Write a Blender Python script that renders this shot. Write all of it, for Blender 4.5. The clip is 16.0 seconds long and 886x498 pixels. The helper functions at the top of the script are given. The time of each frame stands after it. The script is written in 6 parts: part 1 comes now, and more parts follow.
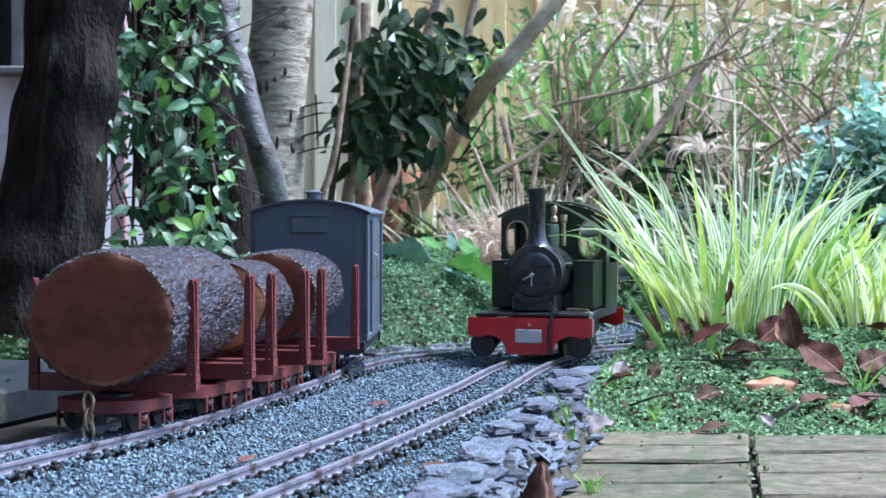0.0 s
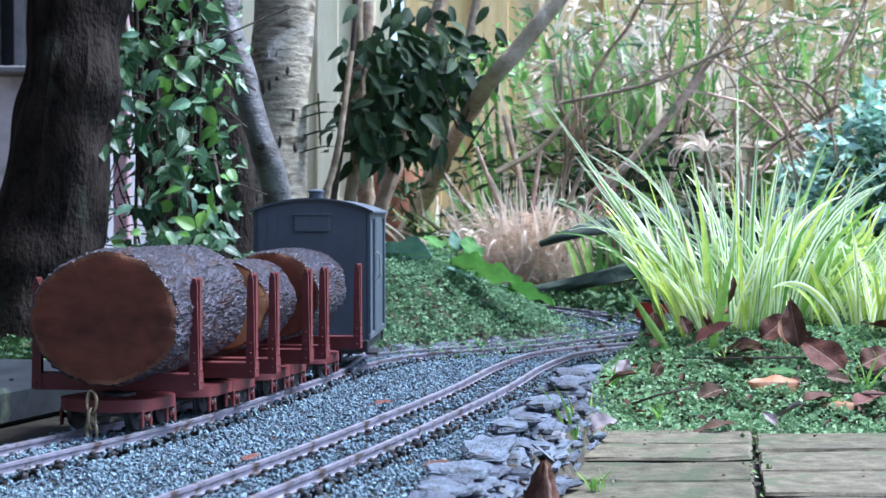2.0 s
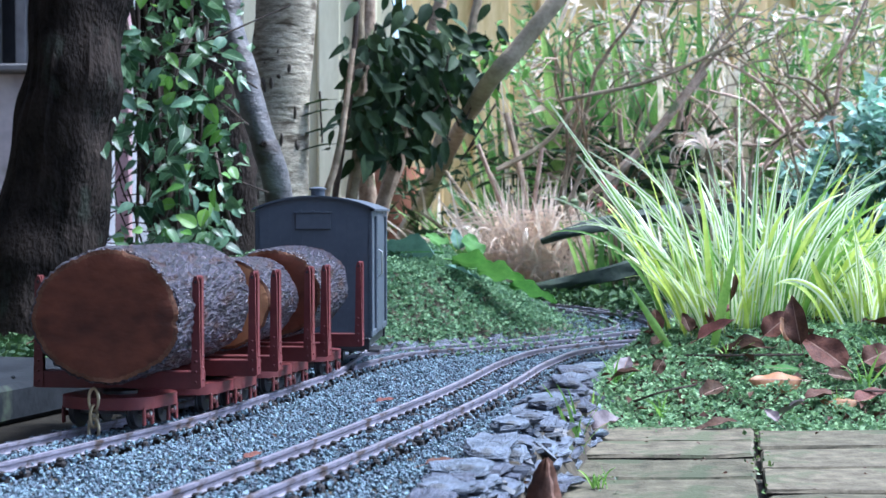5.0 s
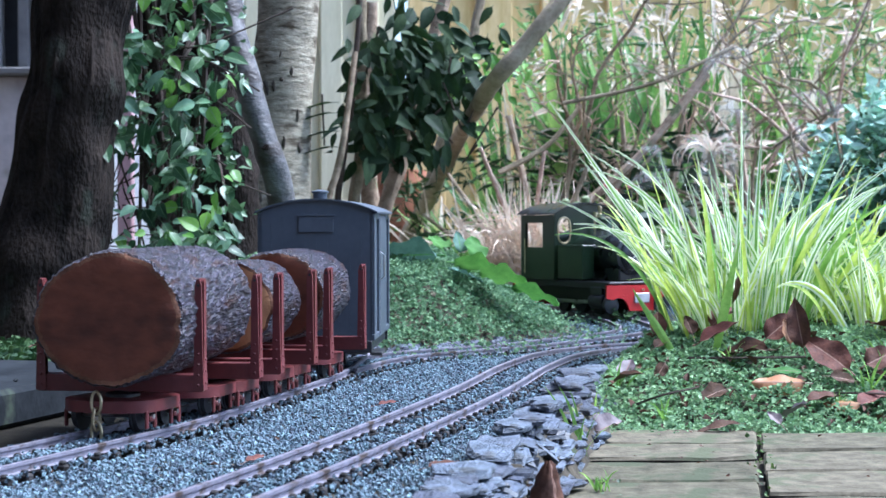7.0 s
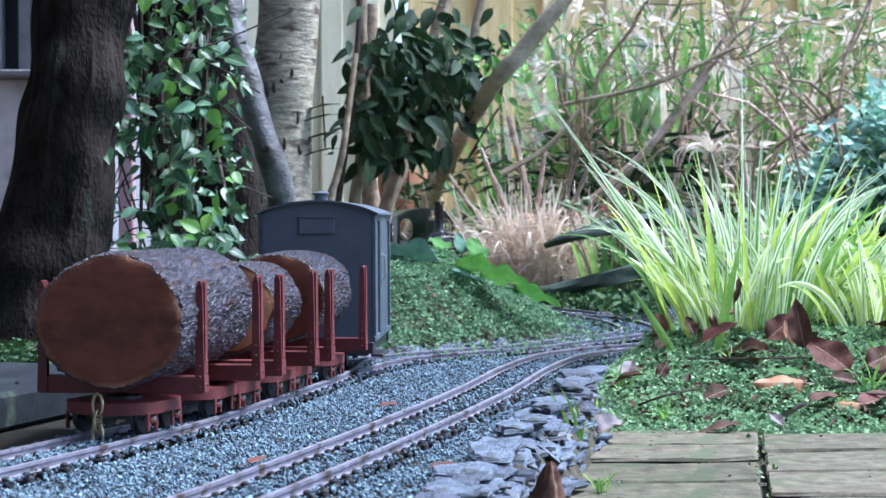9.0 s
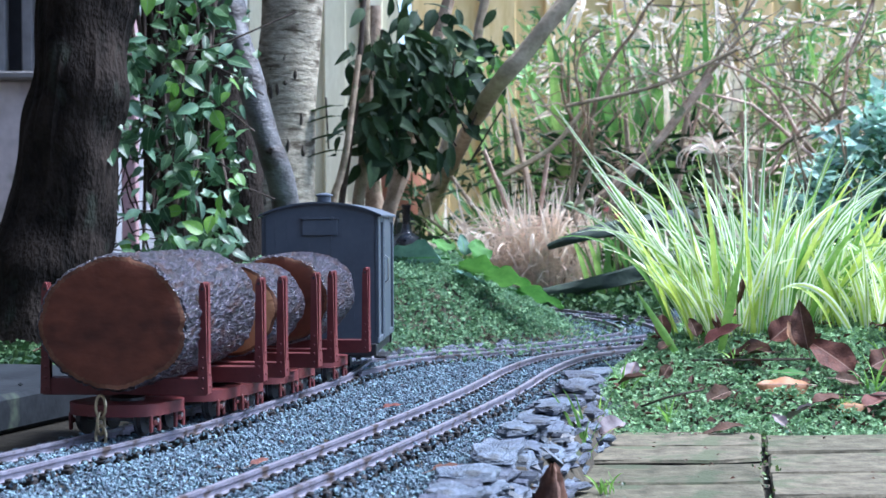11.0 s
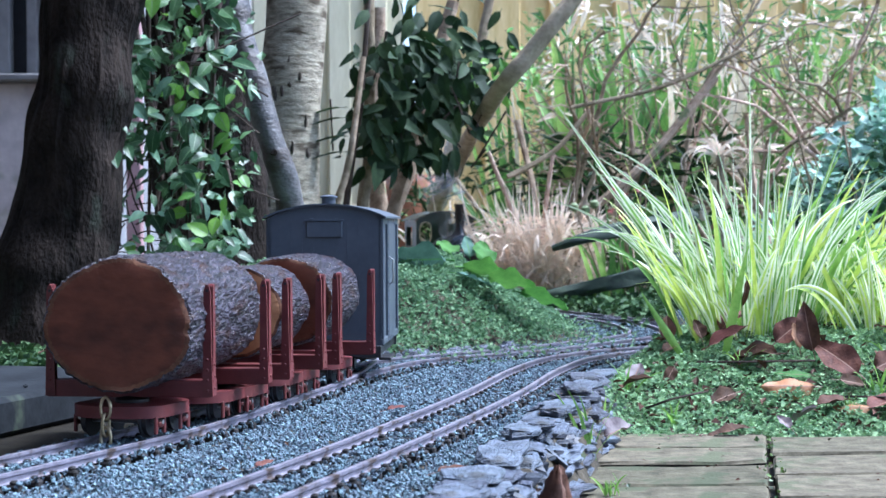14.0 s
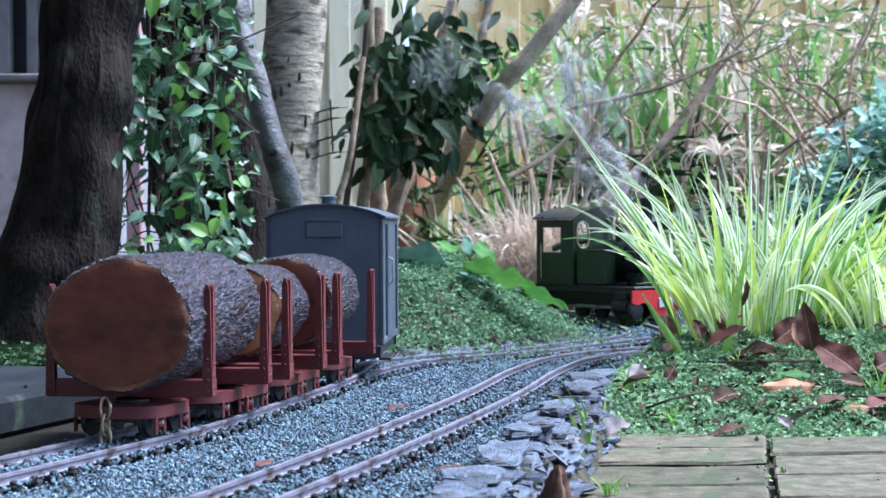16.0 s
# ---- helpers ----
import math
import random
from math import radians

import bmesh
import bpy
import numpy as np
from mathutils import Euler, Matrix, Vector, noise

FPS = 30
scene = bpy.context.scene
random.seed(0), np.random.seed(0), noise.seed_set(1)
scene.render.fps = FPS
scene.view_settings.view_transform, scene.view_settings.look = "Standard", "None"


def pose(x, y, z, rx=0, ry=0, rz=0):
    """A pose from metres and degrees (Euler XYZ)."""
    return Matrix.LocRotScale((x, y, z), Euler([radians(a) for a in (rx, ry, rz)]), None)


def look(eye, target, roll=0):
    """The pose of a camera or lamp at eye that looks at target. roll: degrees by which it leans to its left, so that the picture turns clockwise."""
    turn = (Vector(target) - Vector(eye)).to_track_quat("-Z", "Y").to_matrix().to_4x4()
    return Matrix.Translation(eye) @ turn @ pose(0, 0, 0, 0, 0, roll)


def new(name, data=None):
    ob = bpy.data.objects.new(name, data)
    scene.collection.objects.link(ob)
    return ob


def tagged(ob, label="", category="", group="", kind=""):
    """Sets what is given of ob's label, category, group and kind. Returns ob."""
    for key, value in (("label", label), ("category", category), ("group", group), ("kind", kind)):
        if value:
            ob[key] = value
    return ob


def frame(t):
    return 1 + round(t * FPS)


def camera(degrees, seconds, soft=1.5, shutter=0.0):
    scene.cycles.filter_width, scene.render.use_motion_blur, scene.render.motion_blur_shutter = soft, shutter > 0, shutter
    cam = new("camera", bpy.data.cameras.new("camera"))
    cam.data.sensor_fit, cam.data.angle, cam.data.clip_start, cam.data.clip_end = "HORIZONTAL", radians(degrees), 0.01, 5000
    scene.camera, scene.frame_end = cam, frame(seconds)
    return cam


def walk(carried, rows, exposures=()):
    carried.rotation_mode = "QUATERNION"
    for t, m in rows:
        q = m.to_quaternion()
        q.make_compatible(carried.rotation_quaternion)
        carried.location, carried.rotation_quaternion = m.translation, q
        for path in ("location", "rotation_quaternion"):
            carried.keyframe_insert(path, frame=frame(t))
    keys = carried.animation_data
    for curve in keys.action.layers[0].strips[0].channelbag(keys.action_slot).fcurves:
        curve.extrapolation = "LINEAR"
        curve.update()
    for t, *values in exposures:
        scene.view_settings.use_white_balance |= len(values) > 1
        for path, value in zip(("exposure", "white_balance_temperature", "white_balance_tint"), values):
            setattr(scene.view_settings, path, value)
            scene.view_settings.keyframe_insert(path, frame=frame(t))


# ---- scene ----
cam = camera(29.3, 16.0)
cam.data.dof.use_dof, cam.data.dof.focus_distance, cam.data.dof.aperture_fstop = True, 1.4, 27.0

EYE = 0.14


def cam_pose(x, z, pitch, roll, yaw):
    """The camera's pose: it looks along +y, turned by yaw, pitch and roll in degrees."""
    return (Matrix.Translation((x, 0, z)) @ Matrix.Rotation(radians(yaw), 4, "Z") @ Matrix.Rotation(radians(pitch), 4, "X")
            @ Matrix.Rotation(radians(roll), 4, "Y") @ Matrix.Rotation(radians(90), 4, "X"))


CAM_ROWS = [
    (0.0, 0, 0.1401, -0.941, -0.105, -0.124), (0.5, 0, 0.1402, -1.007, -0.085, -0.074), (1.0, 0, 0.1399, -0.998, -0.054, -0.093),
    (1.5, 0.0004, 0.1397, -0.966, -0.052, -0.072), (2.0, 0, 0.1398, -0.974, 0.002, -0.031), (2.5, 0.0003, 0.1401, -0.972, -0.06, 0.025),
    (3.0, 0, 0.14, -1.012, 0.0, 0.0), (3.5, 0, 0.14, -1.012, 0.01, 0.005), (4.0, 0, 0.1397, -1.08, 0.01, -0.022),
    (6.5, 0, 0.1397, -0.979, 0.136, 0.12), (7.0, 0, 0.1397, -0.959, 0.112, 0.107), (7.5, 0, 0.1398, -0.939, 0.162, 0.105),
    (8.0, 0.0002, 0.1399, -0.943, 0.201, 0.13), (8.5, 0.0004, 0.1399, -0.963, 0.227, 0.168), (9.0, 0, 0.1396, -0.91, 0.243, 0.138),
    (11.5, 0.0004, 0.1398, -0.856, 0.281, 0.275), (12.0, 0.0003, 0.1396, -0.849, 0.309, 0.254), (12.5, 0.0004, 0.1396, -0.853, 0.323, 0.243),
    (13.0, 0, 0.14, -0.834, 0.28, 0.228), (13.5, 0.0002, 0.1397, -0.826, 0.26, 0.297), (14.0, 0.0002, 0.1397, -0.801, 0.303, 0.406),
    (14.5, 0.0006, 0.1397, -0.855, 0.336, 0.409), (15.0, 0.0005, 0.1398, -0.845, 0.337, 0.402), (15.5, 0, 0.1397, -0.78, 0.313, 0.355),
    (16.0, 0.0002, 0.1396, -0.796, 0.31, 0.403)]
walk(cam, [(t, cam_pose(x, z, p, r, w)) for t, x, z, p, r, w in CAM_ROWS], exposures=[(0.0, 1.45, 5020, 11), (16.0, 1.45, 5020, 11)])

# ---- light: bright overcast winter sky ----
SUN_EL, SUN_AZ = radians(60), radians(80)
world = bpy.data.worlds.new("sky")
scene.world = world
world.use_nodes = True
wn = world.node_tree.nodes
sky = wn.new("ShaderNodeTexSky")
sky.sky_type, sky.sun_disc, sky.sun_elevation, sky.sun_rotation = "NISHITA", False, SUN_EL, SUN_AZ
sky.air_density, sky.dust_density = 1.0, 3.0
world.node_tree.links.new(sky.outputs[0], wn["Background"].inputs[0])
wn["Background"].inputs[1].default_value = 0.148
sun = new("sun", bpy.data.lights.new("sun", "SUN"))
sun.data.energy, sun.data.angle, sun.data.color = 3.3, radians(18), (1.0, 0.95, 0.87)
sun.matrix_world = look((math.sin(SUN_AZ) * 5, math.cos(SUN_AZ) * 5, math.tan(SUN_EL) * 5), (0, 0, 0))


# ---- materials ----
def mat(name, a, b, rough=0.7, scale=60.0, bump=0.2, metal=0.0, spots=None, vary=0.0, island=0.0, through_light=0.0, coat=0.0,
        stretch=(1, 1, 1), fine=6.0, spot_scale=None, spot_at=0.62, bump_size=0.002, low=0.5, high=0.95):
    """A worn surface: two colours mixed by coarse and fine noise, spots of a third, fine relief, variation by object or piece."""
    m = bpy.data.materials.new(name)
    m.use_nodes = True
    nt, n = m.node_tree, m.node_tree.nodes
    link = nt.links.new
    p = n["Principled BSDF"]
    tc, mp = n.new("ShaderNodeTexCoord"), n.new("ShaderNodeMapping")
    mp.inputs["Scale"].default_value = stretch
    link(tc.outputs["Object"], mp.inputs["Vector"])
    coarse, grain = n.new("ShaderNodeTexNoise"), n.new("ShaderNodeTexNoise")
    coarse.inputs["Scale"].default_value, coarse.inputs["Detail"].default_value = scale, 4
    grain.inputs["Scale"].default_value, grain.inputs["Detail"].default_value = scale * fine, 3
    for t in (coarse, grain):
        link(mp.outputs[0], t.inputs["Vector"])
    both = n.new("ShaderNodeMath")
    both.operation = "MULTIPLY_ADD"
    link(grain.outputs[0], both.inputs[0])
    both.inputs[1].default_value = 0.45
    link(coarse.outputs[0], both.inputs[2])
    ramp = n.new("ShaderNodeValToRGB")
    ramp.color_ramp.elements[0].position, ramp.color_ramp.elements[1].position = low, high
    ramp.color_ramp.elements[0].color, ramp.color_ramp.elements[1].color = (*a, 1), (*b, 1)
    link(both.outputs[0], ramp.inputs[0])
    colour = ramp.outputs[0]
    if spots:
        sp = n.new("ShaderNodeTexNoise")
        sp.inputs["Scale"].default_value, sp.inputs["Detail"].default_value = spot_scale or scale * 0.6, 5
        link(mp.outputs[0], sp.inputs["Vector"])
        sr = n.new("ShaderNodeValToRGB")
        sr.color_ramp.elements[0].position, sr.color_ramp.elements[1].position = spot_at, spot_at + 0.08
        link(sp.outputs[0], sr.inputs[0])
        mx = n.new("ShaderNodeMix")
        mx.data_type = "RGBA"
        link(sr.outputs[0], mx.inputs["Factor"])
        link(colour, mx.inputs["A"])
        mx.inputs["B"].default_value = (*spots, 1)
        colour = mx.outputs["Result"]
    if vary or island:
        src = n.new("ShaderNodeNewGeometry").outputs["Random Per Island"] if island else n.new("ShaderNodeObjectInfo").outputs["Random"]
        amount = island or vary
        mr = n.new("ShaderNodeMapRange")
        mr.inputs["To Min"].default_value, mr.inputs["To Max"].default_value = 1 - amount, 1 + amount
        link(src, mr.inputs["Value"])
        hs = n.new("ShaderNodeHueSaturation")
        link(mr.outputs[0], hs.inputs["Value"])
        hr = n.new("ShaderNodeMapRange")
        hr.inputs["To Min"].default_value, hr.inputs["To Max"].default_value = 0.5 + 0.05 * amount, 0.5 - 0.05 * amount
        link(src, hr.inputs["Value"])
        link(hr.outputs[0], hs.inputs["Hue"])
        link(colour, hs.inputs["Color"])
        colour = hs.outputs[0]
    link(colour, p.inputs["Base Color"])
    rr = n.new("ShaderNodeMapRange")
    rr.inputs["To Min"].default_value, rr.inputs["To Max"].default_value = max(0.03, rough - 0.13), min(1, rough + 0.13)
    link(coarse.outputs[0], rr.inputs["Value"])
    link(rr.outputs[0], p.inputs["Roughness"])
    p.inputs["Metallic"].default_value = metal
    p.inputs["Specular IOR Level"].default_value = 0.12 if rough >= 0.85 else 0.3 if rough >= 0.7 else 0.5
    p.inputs["Coat Weight"].default_value = coat
    if bump:
        bp = n.new("ShaderNodeBump")
        bp.inputs["Strength"].default_value, bp.inputs["Distance"].default_value = bump, bump_size
        link(both.outputs[0], bp.inputs["Height"])
        link(bp.outputs[0], p.inputs["Normal"])
    if through_light:
        tr, ms = n.new("ShaderNodeBsdfTranslucent"), n.new("ShaderNodeMixShader")
        link(colour, tr.inputs["Color"])
        ms.inputs[0].default_value = through_light
        link(p.outputs[0], ms.inputs[1])
        link(tr.outputs[0], ms.inputs[2])
        link(ms.outputs[0], n["Material Output"].inputs["Surface"])
    return m


# sky reflection is put into the ballast colour as extra blue
BALLAST = mat("ballast", (0.050, 0.074, 0.092), (0.185, 0.248, 0.300), 0.75, 120, 0.3, island=0.55)
SOIL = mat("soil", (0.035, 0.03, 0.022), (0.10, 0.085, 0.06), 0.95, 35, 0.8, spots=(0.04, 0.07, 0.03), bump_size=0.006)
RAIL = mat("rail_steel", (0.16, 0.148, 0.175), (0.29, 0.275, 0.335), 0.45, 90, 0.2, metal=0.35, spots=(0.085, 0.06, 0.05), spot_at=0.57, stretch=(1, 1, 1))
SLEEPER = mat("sleeper_plastic", (0.010, 0.009, 0.009), (0.032, 0.028, 0.026), 0.75, 200, 0.3, vary=0.35)
SLATE = mat("slate", (0.025, 0.031, 0.044), (0.135, 0.153, 0.200), 0.48, 50, 0.9, vary=0.4, spots=(0.04, 0.042, 0.045), stretch=(1.6, 0.7, 7), spot_at=0.55, bump_size=0.005)
SLATE_DARK = mat("broken_slate", (0.014, 0.016, 0.020), (0.085, 0.095, 0.118), 0.5, 70, 0.7, vary=0.6)
PAVER = mat("paving_brick", (0.066, 0.059, 0.040), (0.165, 0.146, 0.100), 0.92, 60, 0.9, vary=0.18, spots=(0.085, 0.092, 0.055), spot_at=0.57, spot_scale=26, bump_size=0.002)
MORTAR_SHADOW = mat("joint_dirt_and_shadow", (0.010, 0.009, 0.007), (0.030, 0.026, 0.019), 0.95, 80, 0.7)
# near black: the shade lying over the platform is put into this colour
CONCRETE = mat("shaded_concrete", (0.011, 0.013, 0.016), (0.028, 0.032, 0.037), 0.9, 22, 0.5, spots=(0.08, 0.1, 0.07))
RED = mat("red_oxide_paint", (0.090, 0.015, 0.015), (0.130, 0.024, 0.023), 0.5, 70, 0.12, spots=(0.13, 0.03, 0.025), vary=0.05)
BEAM_RED = mat("bright_red_paint", (0.37, 0.008, 0.010), (0.47, 0.014, 0.014), 0.38, 50, 0.05, coat=0.3)
GREY = mat("grey_paint", (0.054, 0.067, 0.086), (0.076, 0.090, 0.112), 0.55, 30, 0.08)
GREY_PALE = mat("blue_grey_paint", (0.050, 0.063, 0.080), (0.072, 0.088, 0.108), 0.5, 30, 0.08)
BLACK = mat("black_paint", (0.010, 0.010, 0.012), (0.022, 0.022, 0.026), 0.42, 60, 0.08)
SMOKEBOX = mat("satin_black_paint", (0.006, 0.0065, 0.009), (0.014, 0.015, 0.021), 0.30, 60, 0.06, coat=0.35)
GREEN = mat("dark_green_paint", (0.009, 0.021, 0.009), (0.015, 0.032, 0.013), 0.33, 40, 0.05, coat=0.3)
STEEL = mat("bare_steel", (0.42, 0.42, 0.42), (0.62, 0.62, 0.61), 0.32, 90, 0.1, metal=0.95)
BRASS = mat("brass", (0.42, 0.34, 0.20), (0.62, 0.53, 0.35), 0.42, 90, 0.1, metal=0.95)
PLATE = mat("blank_plate", (0.42, 0.42, 0.42), (0.52, 0.52, 0.51), 0.45, 60, 0.05, metal=0.3)
LOG_END = mat("sawn_wood", (0.036, 0.011, 0.006), (0.145, 0.043, 0.020), 0.7, 16, 0.6, spots=(0.020, 0.008, 0.006), stretch=(0.8, 1, 1.3), spot_at=0.54, spot_scale=11, low=0.42, high=0.92)
LOG_PALE = mat("fresh_sawn_wood", (0.30, 0.13, 0.055), (0.46, 0.24, 0.11), 0.75, 40, 0.4)
# bluish pale tone puts the sky's sheen on the bark into the colour
LOG_BARK = mat("log_bark", (0.006, 0.0048, 0.0062), (0.070, 0.058, 0.080), 0.34, 200, 0.9, spots=(0.032, 0.012, 0.009), spot_at=0.54, spot_scale=70, low=0.60, high=0.92, stretch=(1.5, 0.45, 1.5), fine=2.5, bump_size=0.005)
BARK_DARK = mat("dark_bark", (0.007, 0.0055, 0.0045), (0.033, 0.025, 0.020), 0.95, 26, 0.9, spots=(0.030, 0.032, 0.024), spot_at=0.60, spot_scale=16, stretch=(1.4, 1.4, 0.75), bump_size=0.010)
BARK_GREY = mat("grey_bark", (0.042, 0.040, 0.040), (0.165, 0.158, 0.155), 0.5, 26, 0.6, spots=(0.05, 0.040, 0.034), spot_at=0.54, stretch=(1, 1, 1.6), bump_size=0.006)
BIRCH = mat("birch_bark", (0.15, 0.128, 0.09), (0.50, 0.445, 0.335), 0.85, 34, 0.6, spots=(0.10, 0.08, 0.055), stretch=(1.2, 1.2, 4.5), spot_at=0.57, spot_scale=14, fine=4.0, bump_size=0.004, low=0.45, high=0.95)
STEM = mat("shrub_bark", (0.17, 0.125, 0.08), (0.42, 0.335, 0.235), 0.85, 45, 0.6, vary=0.25, spots=(0.12, 0.14, 0.07), bump_size=0.005)
TWIG = mat("twig_bark", (0.24, 0.165, 0.105), (0.56, 0.45, 0.34), 0.85, 60, 0.3, vary=0.5)
TWIG_DARK = mat("wet_twig_bark", (0.03, 0.022, 0.017), (0.09, 0.065, 0.05), 0.75, 60, 0.3)
IVY = mat("ivy_leaf", (0.026, 0.075, 0.026), (0.085, 0.170, 0.070), 0.44, 90, 0.15, vary=0.5, through_light=0.22)
IVY_PALE = mat("pale_ivy_leaf", (0.12, 0.24, 0.14), (0.25, 0.40, 0.26), 0.36, 90, 0.15, vary=0.3, through_light=0.25)
LEAF_VEIN = mat("leaf_midrib", (0.16, 0.26, 0.13), (0.24, 0.34, 0.18), 0.5, 90, 0.1)
GLOSSY = mat("laurel_leaf", (0.012, 0.030, 0.009), (0.034, 0.068, 0.022), 0.70, 80, 0.1, vary=0.5, through_light=0.15)
LIME = mat("young_leaf", (0.10, 0.24, 0.03), (0.18, 0.36, 0.06), 0.42, 70, 0.15, vary=0.25, through_light=0.35)
# bed leaves lightened and bank leaves darkened: their light is put into the colour
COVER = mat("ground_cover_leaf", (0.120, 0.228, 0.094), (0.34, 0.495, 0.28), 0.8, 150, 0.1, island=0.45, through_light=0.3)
COVER_SHADED = mat("shaded_cover_leaf", (0.075, 0.160, 0.074), (0.205, 0.32, 0.175), 0.8, 150, 0.1, island=0.45, through_light=0.3)
DOCK = mat("broad_leaf", (0.055, 0.155, 0.028), (0.105, 0.25, 0.048), 0.7, 60, 0.3, vary=0.2, through_light=0.3)
DOCK_BLUE = mat("grey_green_leaf", (0.06, 0.13, 0.09), (0.12, 0.22, 0.16), 0.7, 60, 0.3, vary=0.2, through_light=0.2)
BLADE = mat("grass_green", (0.16, 0.33, 0.05), (0.32, 0.52, 0.12), 0.42, 120, 0.1, vary=0.3, through_light=0.38)
BLADE_YELLOW = mat("grass_yellow_green", (0.46, 0.59, 0.09), (0.67, 0.77, 0.20), 0.42, 120, 0.1, vary=0.25, through_light=0.38)
BLADE_PALE = mat("grass_cream_stripe", (0.74, 0.80, 0.58), (0.88, 0.91, 0.76), 0.45, 120, 0.1, vary=0.08, through_light=0.38)
SWORD = mat("sword_leaf", (0.11, 0.26, 0.05), (0.28, 0.47, 0.13), 0.5, 50, 0.2, vary=0.45, through_light=0.35)
# pale leaf carries the shrub's highlights, dark leaf its inner shade, as colour
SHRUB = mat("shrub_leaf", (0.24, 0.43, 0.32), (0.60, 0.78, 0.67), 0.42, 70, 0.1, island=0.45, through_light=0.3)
SHRUB_SHADED = mat("shaded_shrub_leaf", (0.050, 0.125, 0.052), (0.145, 0.26, 0.13), 0.6, 70, 0.1, island=0.5, through_light=0.25)
STRAW = mat("dry_straw", (0.70, 0.58, 0.45), (0.93, 0.84, 0.71), 0.85, 80, 0.2, vary=0.35, island=0.4, through_light=0.3)
DEAD = mat("dead_leaf", (0.045, 0.018, 0.011), (0.130, 0.054, 0.030), 0.72, 60, 0.6, vary=0.4, spots=(0.040, 0.018, 0.014))
DEAD_PALE = mat("tan_dead_leaf", (0.24, 0.10, 0.035), (0.40, 0.19, 0.08), 0.6, 60, 0.4, vary=0.2)
DEAD_GREY = mat("grey_dead_leaf", (0.09, 0.07, 0.075), (0.19, 0.15, 0.155), 0.6, 60, 0.4)
DEAD_VEIN = mat("dead_leaf_midrib", (0.17, 0.09, 0.06), (0.26, 0.15, 0.10), 0.6, 60, 0.2)
FENCE = mat("fence_board", (0.62, 0.45, 0.17), (0.82, 0.65, 0.32), 0.85, 8, 0.4, vary=0.2, spots=(0.30, 0.25, 0.13), stretch=(4, 4, 0.6))
CREAM = mat("cream_painted_board", (0.60, 0.55, 0.36), (0.76, 0.71, 0.51), 0.7, 10, 0.2, vary=0.12, stretch=(4, 4, 0.6))
RENDER_WHITE = mat("white_render", (0.66, 0.66, 0.68), (0.78, 0.78, 0.79), 0.8, 12, 0.3)
PINK = mat("pink_post_paint", (0.32, 0.20, 0.21), (0.42, 0.28, 0.29), 0.7, 20, 0.2)
WALL_PALE = mat("stained_render", (0.36, 0.315, 0.305), (0.56, 0.50, 0.48), 0.9, 9, 0.5, spots=(0.24, 0.24, 0.17))
WALL_GREY = mat("grey_render", (0.13, 0.125, 0.125), (0.21, 0.205, 0.20), 0.9, 9, 0.5, spots=(0.14, 0.15, 0.11))
FLOWER = mat("red_flower", (0.34, 0.09, 0.08), (0.48, 0.16, 0.13), 0.5, 90, 0.1, vary=0.3, through_light=0.3)
TERRACOTTA = mat("terracotta", (0.36, 0.15, 0.09), (0.46, 0.22, 0.14), 0.85, 30, 0.3, spots=(0.3, 0.2, 0.16))
BERRY = mat("seed_head", (0.13, 0.17, 0.07), (0.24, 0.29, 0.14), 0.4, 60, 0.2, vary=0.3)


def steam_material():
    m = bpy.data.materials.new("steam")
    m.use_nodes = True
    nt, n = m.node_tree, m.node_tree.nodes
    clear, haze, mix, ns, mr, tc = (n.new("ShaderNode" + k) for k in ("BsdfTransparent", "BsdfTranslucent", "MixShader", "TexNoise", "MapRange", "TexCoord"))
    white, half = n.new("ShaderNodeBsdfDiffuse"), n.new("ShaderNodeMixShader")
    white.inputs[0].default_value = haze.inputs[0].default_value = (0.95, 0.96, 0.97, 1)
    ns.inputs["Scale"].default_value, ns.inputs["Detail"].default_value = 42, 4
    nt.links.new(tc.outputs["Object"], ns.inputs["Vector"])
    mr.inputs["From Min"].default_value, mr.inputs["From Max"].default_value = 0.36, 0.80
    mr.inputs["To Min"].default_value, mr.inputs["To Max"].default_value = 0.0, 0.12
    nt.links.new(ns.outputs[0], mr.inputs["Value"])
    nt.links.new(mr.outputs[0], mix.inputs[0])
    nt.links.new(white.outputs[0], half.inputs[1])
    nt.links.new(haze.outputs[0], half.inputs[2])
    nt.links.new(clear.outputs[0], mix.inputs[1])
    nt.links.new(half.outputs[0], mix.inputs[2])
    nt.links.new(mix.outputs[0], n["Material Output"].inputs["Surface"])
    return m


STEAM = steam_material()
rng = random.Random(7)


